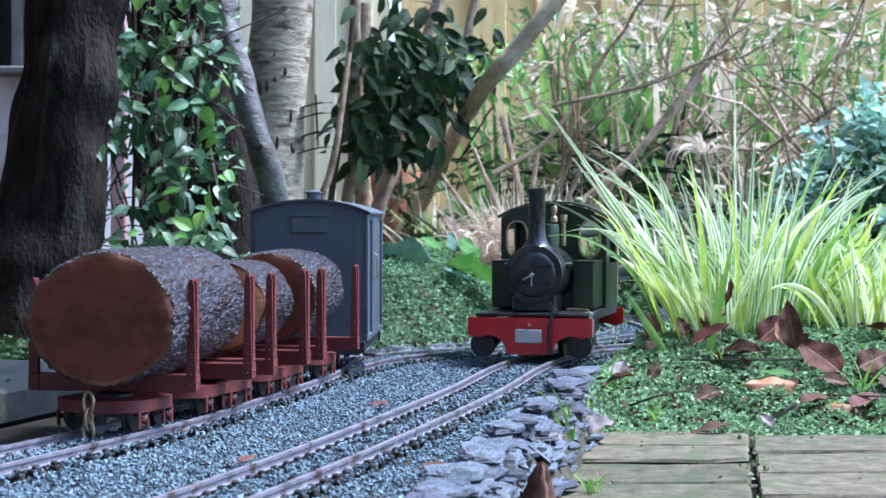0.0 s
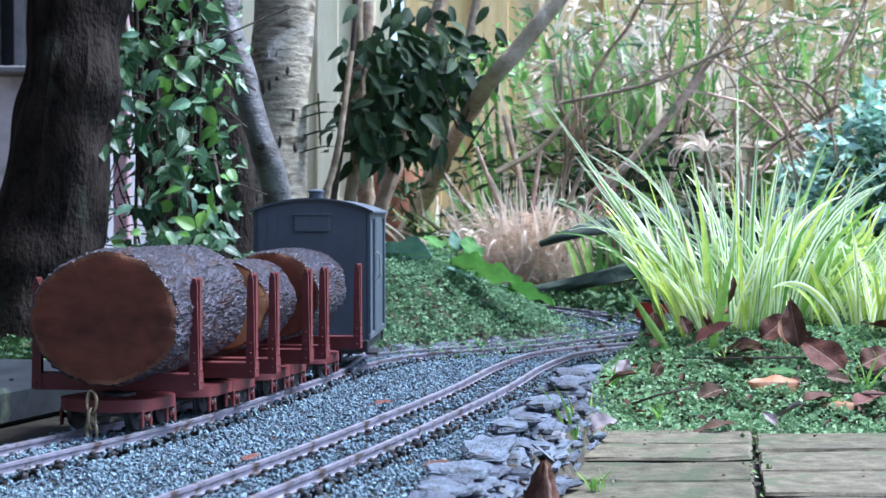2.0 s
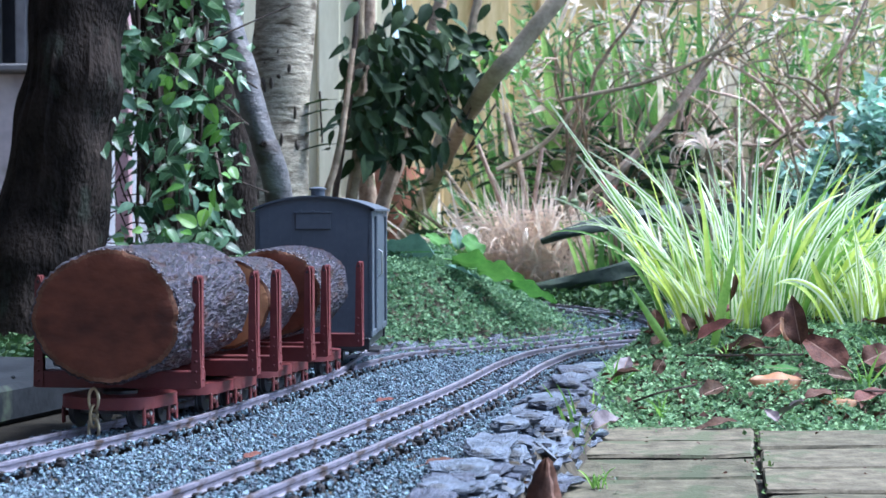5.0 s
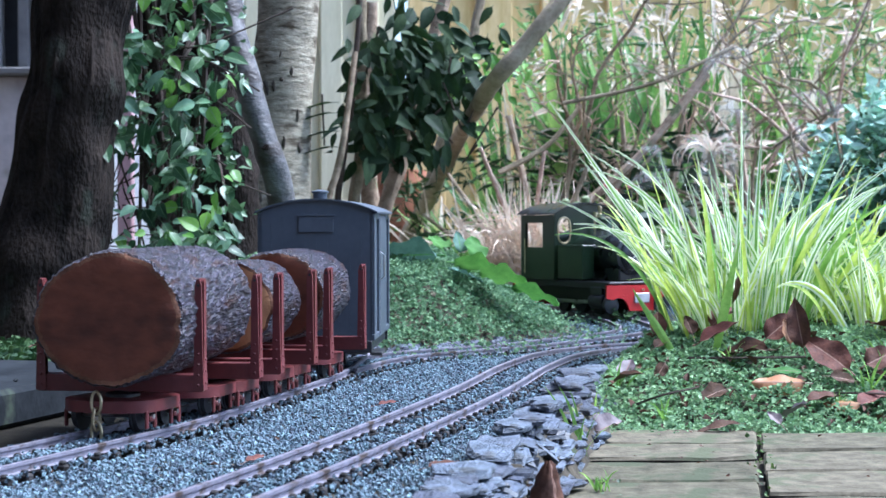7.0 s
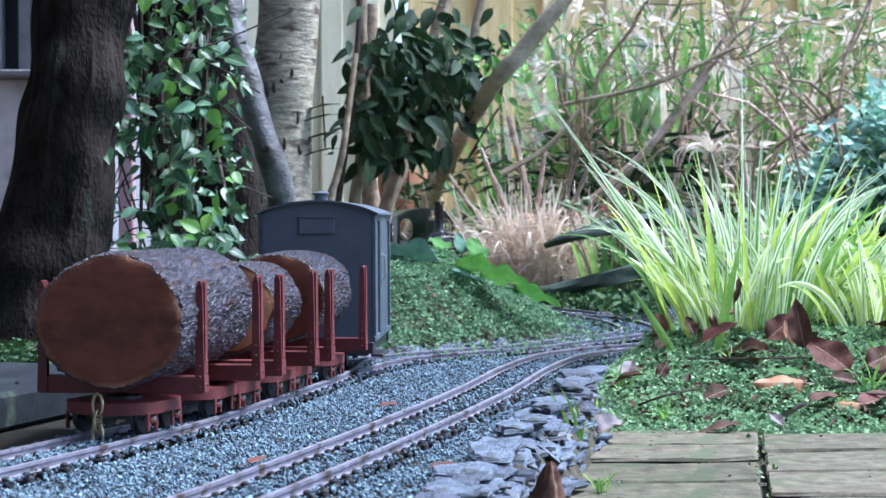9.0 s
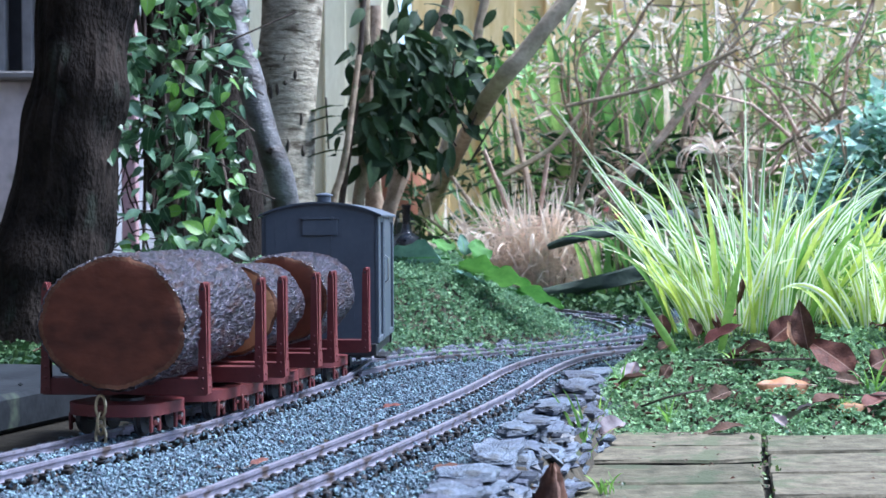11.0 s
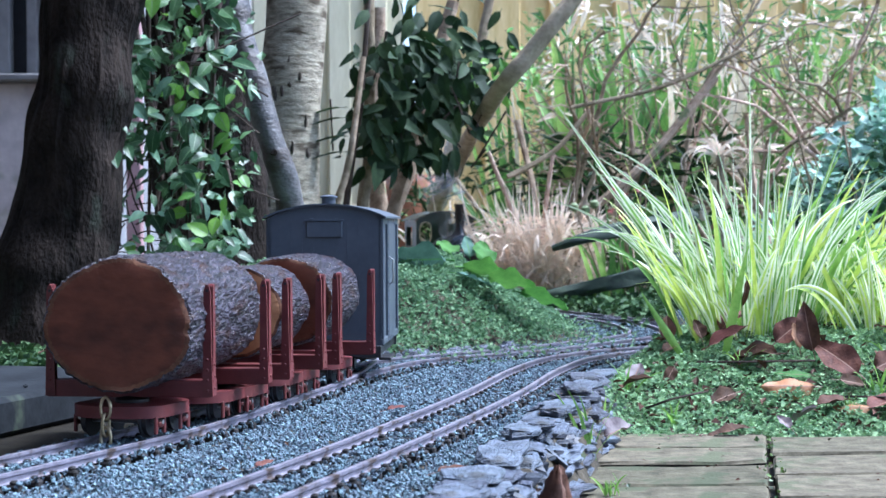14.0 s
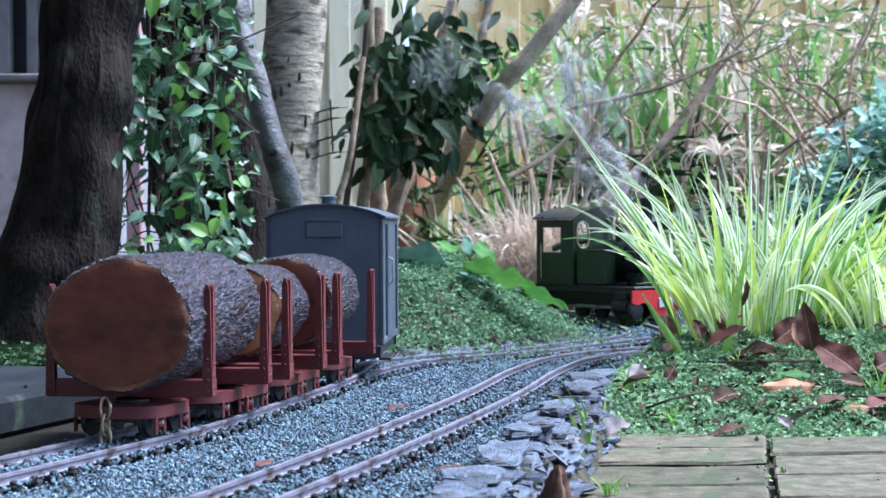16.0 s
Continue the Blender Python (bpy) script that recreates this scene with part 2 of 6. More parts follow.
# ---- mesh tools ----
class Shape:
    """Gathers vertices and faces of one mesh."""

    def __init__(self):
        self.v, self.f, self.k = [], [], []

    def add(self, verts, faces, m=None, k=0):
        o = len(self.v)
        self.v += [tuple(m @ Vector(p)) if m else tuple(p) for p in verts]
        self.f += [tuple(i + o for i in f) for f in faces]
        self.k += [k] * len(faces)
        return self

    def box(self, size, at=(0, 0, 0), bevel=0.0, m=None, k=0):
        """A box with chamfered edges."""
        h = [s / 2 for s in size]
        b = min(bevel, 0.45 * min(size))
        m = (m or Matrix()) @ Matrix.Translation(at)
        if b <= 0:
            c = [(x * h[0], y * h[1], z * h[2]) for x in (-1, 1) for y in (-1, 1) for z in (-1, 1)]
            return self.add(c, [(0, 1, 3, 2), (4, 6, 7, 5), (0, 4, 5, 1), (2, 3, 7, 6), (0, 2, 6, 4), (1, 5, 7, 3)], m, k)
        v, idx = [], {}
        for sx in (-1, 1):
            for sy in (-1, 1):
                for sz in (-1, 1):
                    for a in range(3):
                        s = (sx, sy, sz)
                        idx[s, a] = len(v)
                        v.append(tuple(s[i] * (h[i] - (0 if i == a else b)) for i in range(3)))
        f = []
        for a in range(3):
            u, w = (a + 1) % 3, (a + 2) % 3
            for s in (-1, 1):
                def c(i, j):
                    t = [0, 0, 0]
                    t[a], t[u], t[w] = s, i, j
                    return tuple(t)
                q = [idx[c(*p), a] for p in ((-1, -1), (1, -1), (1, 1), (-1, 1))]
                f.append(tuple(q if s > 0 else q[::-1]))
            for i in (-1, 1):
                for j in (-1, 1):
                    def e(n):
                        t = [0, 0, 0]
                        t[a], t[u], t[w] = n, i, j
                        return tuple(t)
                    q = (idx[e(-1), u], idx[e(1), u], idx[e(1), w], idx[e(-1), w])
                    f.append(q if i * j > 0 else q[::-1])
        for sx in (-1, 1):
            for sy in (-1, 1):
                for sz in (-1, 1):
                    q = tuple(idx[(sx, sy, sz), a] for a in range(3))
                    f.append(q if sx * sy * sz > 0 else q[::-1])
        return self.add(v, f, m, k)

    def lathe(self, profile, n=20, m=None, k=0, cap=True):
        """Turns (radius, z) pairs about z."""
        v = [(r * math.cos(2 * math.pi * i / n), r * math.sin(2 * math.pi * i / n), z) for r, z in profile for i in range(n)]
        f = [(a * n + i, a * n + (i + 1) % n, (a + 1) * n + (i + 1) % n, (a + 1) * n + i) for a in range(len(profile) - 1) for i in range(n)]
        if cap:
            f += [tuple(range(n))[::-1], tuple((len(profile) - 1) * n + i for i in range(n))]
        return self.add(v, f, m, k)

    def tube(self, pts, radii, n=8, k=0, rough=0.0, r=None):
        """A round limb along points, with a radius at each; rough makes it lumpy."""
        pts = [Vector(p) for p in pts]
        if not hasattr(radii, "__len__"):
            radii = [radii] * len(pts)
        o, side = len(self.v), None
        for i, p in enumerate(pts):
            d = (pts[min(i + 1, len(pts) - 1)] - pts[max(i - 1, 0)]).normalized()
            if side is None:
                side = d.orthogonal().normalized()
            side = (side - d * side.dot(d)).normalized()
            up = d.cross(side)
            for j in range(n):
                a = 2 * math.pi * j / n
                q = radii[i] * (1 + (rough * noise.noise(Vector((p.x * 9 + math.cos(a), p.y * 9 + math.sin(a), p.z * 14))) if rough else 0))
                self.v.append(tuple(p + (side * math.cos(a) + up * math.sin(a)) * q))
        c = len(pts)
        fs = [(o + i * n + j, o + i * n + (j + 1) % n, o + (i + 1) * n + (j + 1) % n, o + (i + 1) * n + j) for i in range(c - 1) for j in range(n)]
        fs += [tuple(o + j for j in range(n))[::-1], tuple(o + (c - 1) * n + j for j in range(n))]
        self.f += fs
        self.k += [k] * len(fs)
        return self

    def slab(self, outline, z0, z1, m=None, k=0):
        """An outline in x, y, raised from z0 to z1."""
        n = len(outline)
        v = [(x, y, z0) for x, y in outline] + [(x, y, z1) for x, y in outline]
        f = [tuple(range(n))[::-1], tuple(range(n, 2 * n))] + [(i, (i + 1) % n, n + (i + 1) % n, n + i) for i in range(n)]
        return self.add(v, f, m, k)

    def mesh(self, name, mats, smooth=False):
        me = bpy.data.meshes.new(name)
        me.from_pydata(self.v, [], self.f)
        for q in (mats if isinstance(mats, (list, tuple)) else [mats]):
            me.materials.append(q)
        me.polygons.foreach_set("material_index", self.k)
        if smooth:
            me.polygons.foreach_set("use_smooth", [True] * len(self.f))
            me.set_sharp_from_angle(angle=radians(42))
        me.update()
        return me


def part(name, shape, mats, parent=None, label="", smooth=True, at=None):
    me = shape if isinstance(shape, bpy.types.Mesh) else shape.mesh(name, mats, smooth)
    ob = new(name, me)
    if parent:
        ob.parent = parent
    if at is not None:
        ob.matrix_basis = at
    if label:
        tagged(ob, label)
    return ob


def thing(name, label, category, group="", kind="", at=None):
    return tagged_at(new(name), label, category, group, kind, at)


def tagged_at(ob, label, category, group="", kind="", at=None):
    if at is not None:
        ob.matrix_basis = at
    return tagged(ob, label, category, group, kind)


def spline(c, n=20):
    """A smooth curve through the points c."""
    c = [np.array(p, float) for p in c]
    c = [2 * c[0] - c[1]] + c + [2 * c[-1] - c[-2]]
    out = []
    for i in range(1, len(c) - 2):
        p0, p1, p2, p3 = c[i - 1:i + 3]
        for t in np.arange(n) / n:
            out.append(0.5 * (2 * p1 + (p2 - p0) * t + (2 * p0 - 5 * p1 + 4 * p2 - p3) * t * t + (3 * p1 - p0 - 3 * p2 + p3) * t ** 3))
    return np.array(out + [c[-2]])


class Line:
    """A plan curve that is read by its length."""

    def __init__(self, ctl):
        self.p = spline(ctl)
        self.s = np.r_[0, np.cumsum(np.linalg.norm(np.diff(self.p, axis=0), axis=1))]
        self.length = self.s[-1]

    def at(self, s):
        return np.array([np.interp(s, self.s, self.p[:, 0]), np.interp(s, self.s, self.p[:, 1])])

    def way(self, s):
        d = self.at(s + 0.012) - self.at(s - 0.012)
        return d / np.linalg.norm(d)

    def far(self, x, y):
        """Distance of many places from the curve."""
        q = self.p[::3]
        out = np.full(np.shape(x), 9.0)
        for a, b in q:
            out = np.minimum(out, np.hypot(x - a, y - b))
        return out


# ---- plan ----
GAUGE = 0.045
ROUTE = Line([(-0.165, 0.72), (-0.116, 0.868), (-0.05, 1.10), (0.027, 1.406), (0.077, 1.65), (0.118, 1.81), (0.168, 1.943), (0.224, 2.03), (0.297, 2.095), (0.375, 2.15),
              (0.432, 2.225), (0.437, 2.315), (0.395, 2.39), (0.340, 2.433), (0.278, 2.472), (0.218, 2.545), (0.166, 2.66), (0.12, 2.83), (0.03, 3.12), (-0.06, 3.42), (-0.15, 3.72), (-0.25, 4.05)])
SIDING = Line([(-0.365, 0.72), (-0.32, 0.85), (-0.275, 0.977), (-0.233, 1.093), (-0.195, 1.208), (-0.154, 1.394), (-0.121, 1.559), (-0.111, 1.69), (-0.106, 1.82), (-0.108, 2.04)])
LINK = Line([(-0.121, 1.559), (-0.097, 1.67), (-0.078, 1.745), (-0.050, 1.82), (0.012, 1.937), (0.08, 2.03), (0.15, 2.128), (0.205, 2.20), (0.243, 2.258), (0.262, 2.33), (0.246, 2.43), (0.205, 2.558)])


def level(y):
    """The line dips a little behind the grass and comes up again."""
    return np.interp(y, [1.6, 1.81, 2.04, 2.25, 2.45, 2.6], [0, -0.002, -0.009, -0.007, 0, 0.003])


def smooth(a, b, x):
    t = np.clip((x - a) / (b - a), 0, 1)
    return t * t * (3 - 2 * t)


def wall_x(y):
    """The outer line of the slate edging."""
    return 0.023 + (y - 0.92) * 0.18


def ground_z(x, y):
    """Height of the ground at many places."""
    x, y = np.asarray(x, float), np.asarray(y, float)
    z = -0.0125 + level(y)
    front, back = LINK.far(x, y), ROUTE.far(x, y)
    inside = smooth(-0.40, -0.27, x) * smooth(1.86, 2.0, y - 0.9 * np.clip(x, -0.1, 0.3)) * (x < 0.24) * smooth(-1.5, -0.9, x)
    left_of = smooth(0.02, -0.03, x - (0.24 - (y - 2.45) * 0.31))
    height = np.interp(x, [-0.3, -0.06, 0.0, 0.06, 0.13, 0.2], [0.085, 0.092, 0.085, 0.062, 0.035, 0.006])
    z = z + height * inside * left_of * smooth(0.05, 0.2, front) * smooth(0.045, 0.16, back)
    # planted bed and the hollow for the paving
    out = x - wall_x(y)
    bed = smooth(0.0, 0.04, out) * smooth(1.47, 1.70, y)
    edge = smooth(0.03, 0.09, ROUTE.far(x, y))
    z = z + bed * edge * (0.012 + 0.03 * smooth(1.55, 1.85, y) * smooth(0.15, 0.35, x) * smooth(2.8, 2.2, y))
    z = z - 0.042 * smooth(0.0, 0.025, out) * smooth(1.72, 1.47, y)
    # rough earth at the back
    z = z + 0.06 * smooth(2.9, 4.2, y) * smooth(0.06, 0.4, back)
    rough = np.array([noise.fractal(Vector((a * 14, b * 14, 0)), 1.0, 2.0, 4) for a, b in zip(np.ravel(x), np.ravel(y))]).reshape(np.shape(x))
    return z + 0.0035 * rough * (0.3 + smooth(1.9, 2.3, y)) - 0.012 * smooth(-0.26, -0.3, x + 0.28 * (1.2 - y)) * (y < 1.6)


# ---- ground ----
def build_ground():
    xs = np.r_[-3000, -400, -60, -12, -4, np.linspace(-2, -0.5, 16), np.linspace(-0.46, 0.7, 88), np.linspace(0.8, 2.5, 16), 4, 12, 60, 400, 3000]
    ys = np.r_[-3000, -400, -60, -8, -2, -0.5, 0.2, 0.5, np.linspace(0.62, 2.7, 140), np.linspace(2.75, 5.0, 46), 6, 12, 60, 400, 3000]
    gx, gy = np.meshgrid(xs, ys)
    gz = ground_z(gx, gy)
    gz[(abs(gx) > 3) | (gy > 5.5) | (gy < 0.3)] = -0.06
    w, h = len(xs), len(ys)
    s = Shape()
    s.v = list(zip(gx.ravel(), gy.ravel(), gz.ravel()))
    s.f = [(j * w + i, j * w + i + 1, (j + 1) * w + i + 1, (j + 1) * w + i) for j in range(h - 1) for i in range(w - 1)]
    s.k = [0] * len(s.f)
    tagged(part("ground", s, SOIL), "dark damp garden soil under ballast and plants", "ground", kind="structure")


build_ground()


def scatter(name, label, category, mats, places, unit, faces, size, tilt, parent=None, seed=1, flat=1.0):
    """Many small pieces in one mesh: places (n, 3), unit verts (m, 3), each turned and sized at random."""
    r = np.random.RandomState(seed)
    n, m = len(places), len(unit)
    a, b, c = r.uniform(0, 2 * np.pi, n), r.normal(0, tilt, n), r.normal(0, tilt, n)
    sz = r.uniform(size[0], size[1], n)
    u = np.asarray(unit)[None] * (1 + r.uniform(-0.25, 0.25, (n, m, 3))) * sz[:, None, None]
    u[..., 2] *= flat
    x, y, z = u[..., 0], u[..., 1], u[..., 2]
    y, z = y * np.cos(b)[:, None] - z * np.sin(b)[:, None], y * np.sin(b)[:, None] + z * np.cos(b)[:, None]
    x, z = x * np.cos(c)[:, None] + z * np.sin(c)[:, None], -x * np.sin(c)[:, None] + z * np.cos(c)[:, None]
    x, y = x * np.cos(a)[:, None] - y * np.sin(a)[:, None], x * np.sin(a)[:, None] + y * np.cos(a)[:, None]
    v = np.stack([x, y, z], -1) + np.asarray(places)[:, None]
    s = Shape()
    s.v = v.reshape(-1, 3).tolist()
    fs = np.asarray(faces)
    s.f = (fs[None] + (np.arange(n) * m)[:, None, None]).reshape(-1, fs.shape[1]).tolist()
    s.k = [0] * len(s.f)
    ob = part(name, s, mats, parent, smooth=False)
    return tagged(ob, label, category, kind="stuff")


CHIP = [(1, 0, 0.1), (0.1, 0.85, -0.1), (-0.9, 0.1, 0.1), (-0.1, -0.8, 0), (0.1, 0.1, 0.7), (0, 0, -0.6)]
CHIP_F = [(0, 1, 4), (1, 2, 4), (2, 3, 4), (3, 0, 4), (1, 0, 5), (2, 1, 5), (3, 2, 5), (0, 3, 5)]


def build_ballast():
    r = np.random.RandomState(3)
    n = 270000
    x, y = r.uniform(-0.5, 0.4, n), 0.7 + 1.95 * r.uniform(0, 1, n) ** 1.15
    out = x - wall_x(y)
    route, link, siding = ROUTE.far(x, y), LINK.far(x, y), SIDING.far(x, y)
    near = np.minimum(route, link)
    keep = (out < -0.01) & (x > -0.355 + (y - 0.97) * 0.33) & (y < 1.62) | (near < 0.07 + 0.012 * r.normal(size=n)) & (y > 1.5)
    keep |= (y >= 1.5) & (out < 0.0) & (x > -0.19) & (y < 1.93 + 0.9 * x) & (x < 0.2)
    keep &= (abs(np.minimum(np.minimum(route, link), siding) - GAUGE / 2 - 0.0025) > 0.0055) | (r.uniform(size=n) < 0.12)
    x, y = x[keep], y[keep]
    rails = np.minimum(np.minimum(route, link), siding)[keep]
    clear = np.minimum(abs(rails - GAUGE / 2), 0.02)
    z = ground_z(x, y)
    bed = -0.0056 + level(y) + 0.0012 * r.normal(size=len(x)) - 0.003 * smooth(0.011, 0.004, clear)
    z = np.where(rails < 0.033, np.maximum(z, bed), z + 0.002 + 0.001 * r.normal(size=len(x)))
    scatter("ballast", "small grey-green crushed stone chips between the rails", "ballast", BALLAST, np.c_[x, y, z], CHIP, CHIP_F, (0.0010, 0.0023), 0.7, seed=4)


build_ballast()


# ---- track ----
def build_track(name, line, label, start, end, drop=0.0, lift=None):
    t = thing(name, label, "railway track", "garden railway tracks")
    c = Shape()
    c.box((0.064, 0.0068, 0.006), (0, 0, -0.009 - drop), 0.0012)
    for sx in (-1, 1):
        for o in (-0.0052, 0.0052):
            c.box((0.0042, 0.0048, 0.0028), (sx * GAUGE / 2 + o, 0, -0.0052 - drop), 0.001)
    sleeper = c.mesh("sleeper", SLEEPER)
    n = int((end - start) / 0.0195)
    for i in range(n):
        s = start + (i + 0.5) * (end - start) / n
        p, w = line.at(s), line.way(s)
        part("sleeper", sleeper, None, t, at=pose(p[0], p[1], float(level(p[1])), 0, 0, math.degrees(math.atan2(-w[0], w[1])) + rng.uniform(-1.5, 1.5)))
    head = [(-0.0017, 0), (0.0017, 0), (0.0017, -0.0018), (0.0007, -0.0026), (0.0007, -0.0052), (0.0026, -0.006), (-0.0026, -0.006), (-0.0007, -0.0052),
            (-0.0007, -0.0026), (-0.0017, -0.0018)]
    for sx in (-1, 1):
        r = Shape()
        ss = np.linspace(start, end, int((end - start) / 0.02) + 2)
        for s in ss:
            p, w = line.at(s), line.way(s)
            nx, ny = w[1], -w[0]
            r.v += [(p[0] + nx * (sx * GAUGE / 2 + a), p[1] + ny * (sx * GAUGE / 2 + a), b - drop + level(p[1])) for a, b in head]
        k = len(head)
        r.f = [(i * k + j, i * k + (j + 1) % k, (i + 1) * k + (j + 1) % k, (i + 1) * k + j) for i in range(len(ss) - 1) for j in range(k)]
        r.f += [tuple(range(k)), tuple((len(ss) - 1) * k + j for j in range(k))[::-1]]
        r.k = [0] * len(r.f)
        part("rail", r, RAIL, t, smooth=False)
    return t


build_track("railway_track", ROUTE, "narrow rusty-topped rails on dark sleepers, curving away through the garden", 0.0, ROUTE.length)
build_track("railway_track", SIDING, "siding rails on dark sleepers under the timber wagons", 0.0, SIDING.length, 0.0004)
build_track("railway_track", LINK, "curved link rails on dark sleepers in grey ballast", 0.06, LINK.length, 0.0009)
RX = Matrix.Rotation(radians(-90), 4, "X")
RY = Matrix.Rotation(radians(90), 4, "Y")


# ---- timber bolster wagons ----
def rivets(s, pts, r, m=None):
    for p in pts:
        s.lathe([(r, 0), (r * 0.85, r * 0.5), (r * 0.4, r * 0.8)], 8, (m or Matrix()) @ Matrix.Translation(p))


def bolster_wagon(at, swing, chain=False):
    t = thing("bolster_wagon", "short red-oxide timber wagon with a swivelling stake bolster on the siding", "wagon", "timber wagons", at=at)
    f = Shape()
    # frame with rounded ends
    n = 12
    out = [(0.034 * math.sin(a), 0.014 + 0.023 * math.cos(a)) for a in np.linspace(math.pi / 2, -math.pi / 2, n)]
    out += [(-x, -y) for x, y in out]
    f.slab(out, 0.0125, 0.0205)
    part("frame", f, RED, t)
    for sx in (-1, 1):
        for sy in (-1, 1):
            g = Shape()
            for o in (-0.0055, 0.0055):
                g.box((0.0022, 0.003, 0.012), (sx * 0.0305, sy * 0.017 + o, 0.0075), 0.0006)
            g.box((0.003, 0.006, 0.004), (sx * 0.0310, sy * 0.017, 0.0080), 0.001)
            part("axle_guard", g, RED, t)
            w = Shape()
            w.lathe([(0.0025, -0.002), (0.0095, -0.002), (0.0095, 0.001), (0.0112, 0.0014), (0.0112, 0.0026), (0.0025, 0.0026)], 18, Matrix.Rotation(radians(-90 * sx), 4, "Y"))
            part("wheel", w, BLACK, t, at=pose(sx * 0.0225, sy * 0.017, 0.0095))
    for sy in (-1, 1):
        part("axle", Shape().tube([(-0.033, sy * 0.017, 0.0095), (0.033, sy * 0.017, 0.0095)], 0.0016), STEEL, t)
    part("pivot", Shape().lathe([(0.012, 0.02), (0.012, 0.0225), (0.008, 0.025)], 18), BLACK, t)
    b = Shape()
    turn = Matrix.Rotation(radians(swing), 4, "Z")
    # channel-section bolster beam
    b.box((0.115, 0.0016, 0.0115), (0, -0.0065, 0.0300), 0.0004, turn)
    b.box((0.115, 0.0016, 0.0115), (0, 0.0065, 0.0300), 0.0004, turn)
    b.box((0.115, 0.0145, 0.0014), (0, 0, 0.0350), 0.0004, turn)
    part("bolster", b, RED, t)
    for sx in (-1, 1):
        s = Shape()
        m = turn @ Matrix.Translation((sx * 0.0550, 0, 0.036))
        # stake: a tall tapered flat with a rounded head and a black disc as hole, on a riveted foot
        prof = [(-0.0045, -0.011), (0.0045, -0.011), (0.0030, 0.018), (0.0029, 0.062)]
        prof += [(0.0029 * math.cos(a), 0.062 + 0.0029 * math.sin(a)) for a in np.linspace(0.4, math.pi - 0.4, 5)] + [(-0.0029, 0.062), (-0.0030, 0.018)]
        side = m @ Matrix(((0, 0, sx, 0), (1, 0, 0, 0), (0, 1, 0, 0), (0, 0, 0, 1)))
        s.slab(prof, -0.0008, 0.0028, side)
        face = m @ Matrix(((1, 0, 0, 0), (0, 0, -1, -0.0066), (0, 1, 0, 0), (0, 0, 0, 1)))
        s.slab([(-0.0036, -0.011), (0.0036, -0.011), (0.0030, 0.012), (0.0023, 0.060), (0.0010, 0.0645), (-0.0010, 0.0645), (-0.0023, 0.060), (-0.0030, 0.012)], 0, 0.0016, face)
        part("stake", s, RED, t)
        r = Shape()
        rivets(r, [(0, y, 0.0016) for y in (-0.007, 0.0, 0.007, 0.014)], 0.0010, face)
        rivets(r, [(x, y, 0.0028) for x in (0,) for y in (-0.006, 0.002, 0.010)], 0.0010, side)
        part("rivets", r, RED, t)
        # solid black disc puts the hole's shade on an unpierced plate
        part("stake_hole_disc", Shape().lathe([(0.0011, 0.0), (0.0011, 0.0018)], 10, face @ Matrix.Translation((0, 0.0605, 0))), BLACK, t)
    if chain:
        c = thing("coupling_chain", "brass coupling chain hanging from the front wagon", "chain", at=at @ Matrix.Translation((0.001, -0.037, 0)))
        for i, (z, turned) in enumerate(((0.0195, 0), (0.0085, 80), (-0.0005, 5))):
            ring = [(0.0036 * math.cos(a), 0, z + 0.0075 * math.sin(a)) for a in np.linspace(0, 2 * math.pi, 17)]
            part("link", Shape().tube([Matrix.Rotation(radians(turned), 3, "Z") @ Vector(p) for p in ring], 0.0011), BRASS, c)
    return t


def on_siding(y):
    s = np.interp(y, SIDING.p[:, 1], SIDING.s)
    p, w = SIDING.at(s), SIDING.way(s)
    return p, math.degrees(math.atan2(-w[0], w[1]))


for y, swing in ((1.155, 12), (1.250, 4), (1.288, 2), (1.378, -1), (1.424, 0), (1.530, 2)):
    p, a = on_siding(y)
    bolster_wagon(pose(p[0] - (0.010 if y < 1.2 else 0.008 if y < 1.27 else 0.004), p[1], 0, 0, 0, a), swing, y < 1.2)


RIM = mat("cambium_rim", (0.06, 0.024, 0.013), (0.17, 0.075, 0.037), 0.75, 70, 0.5)


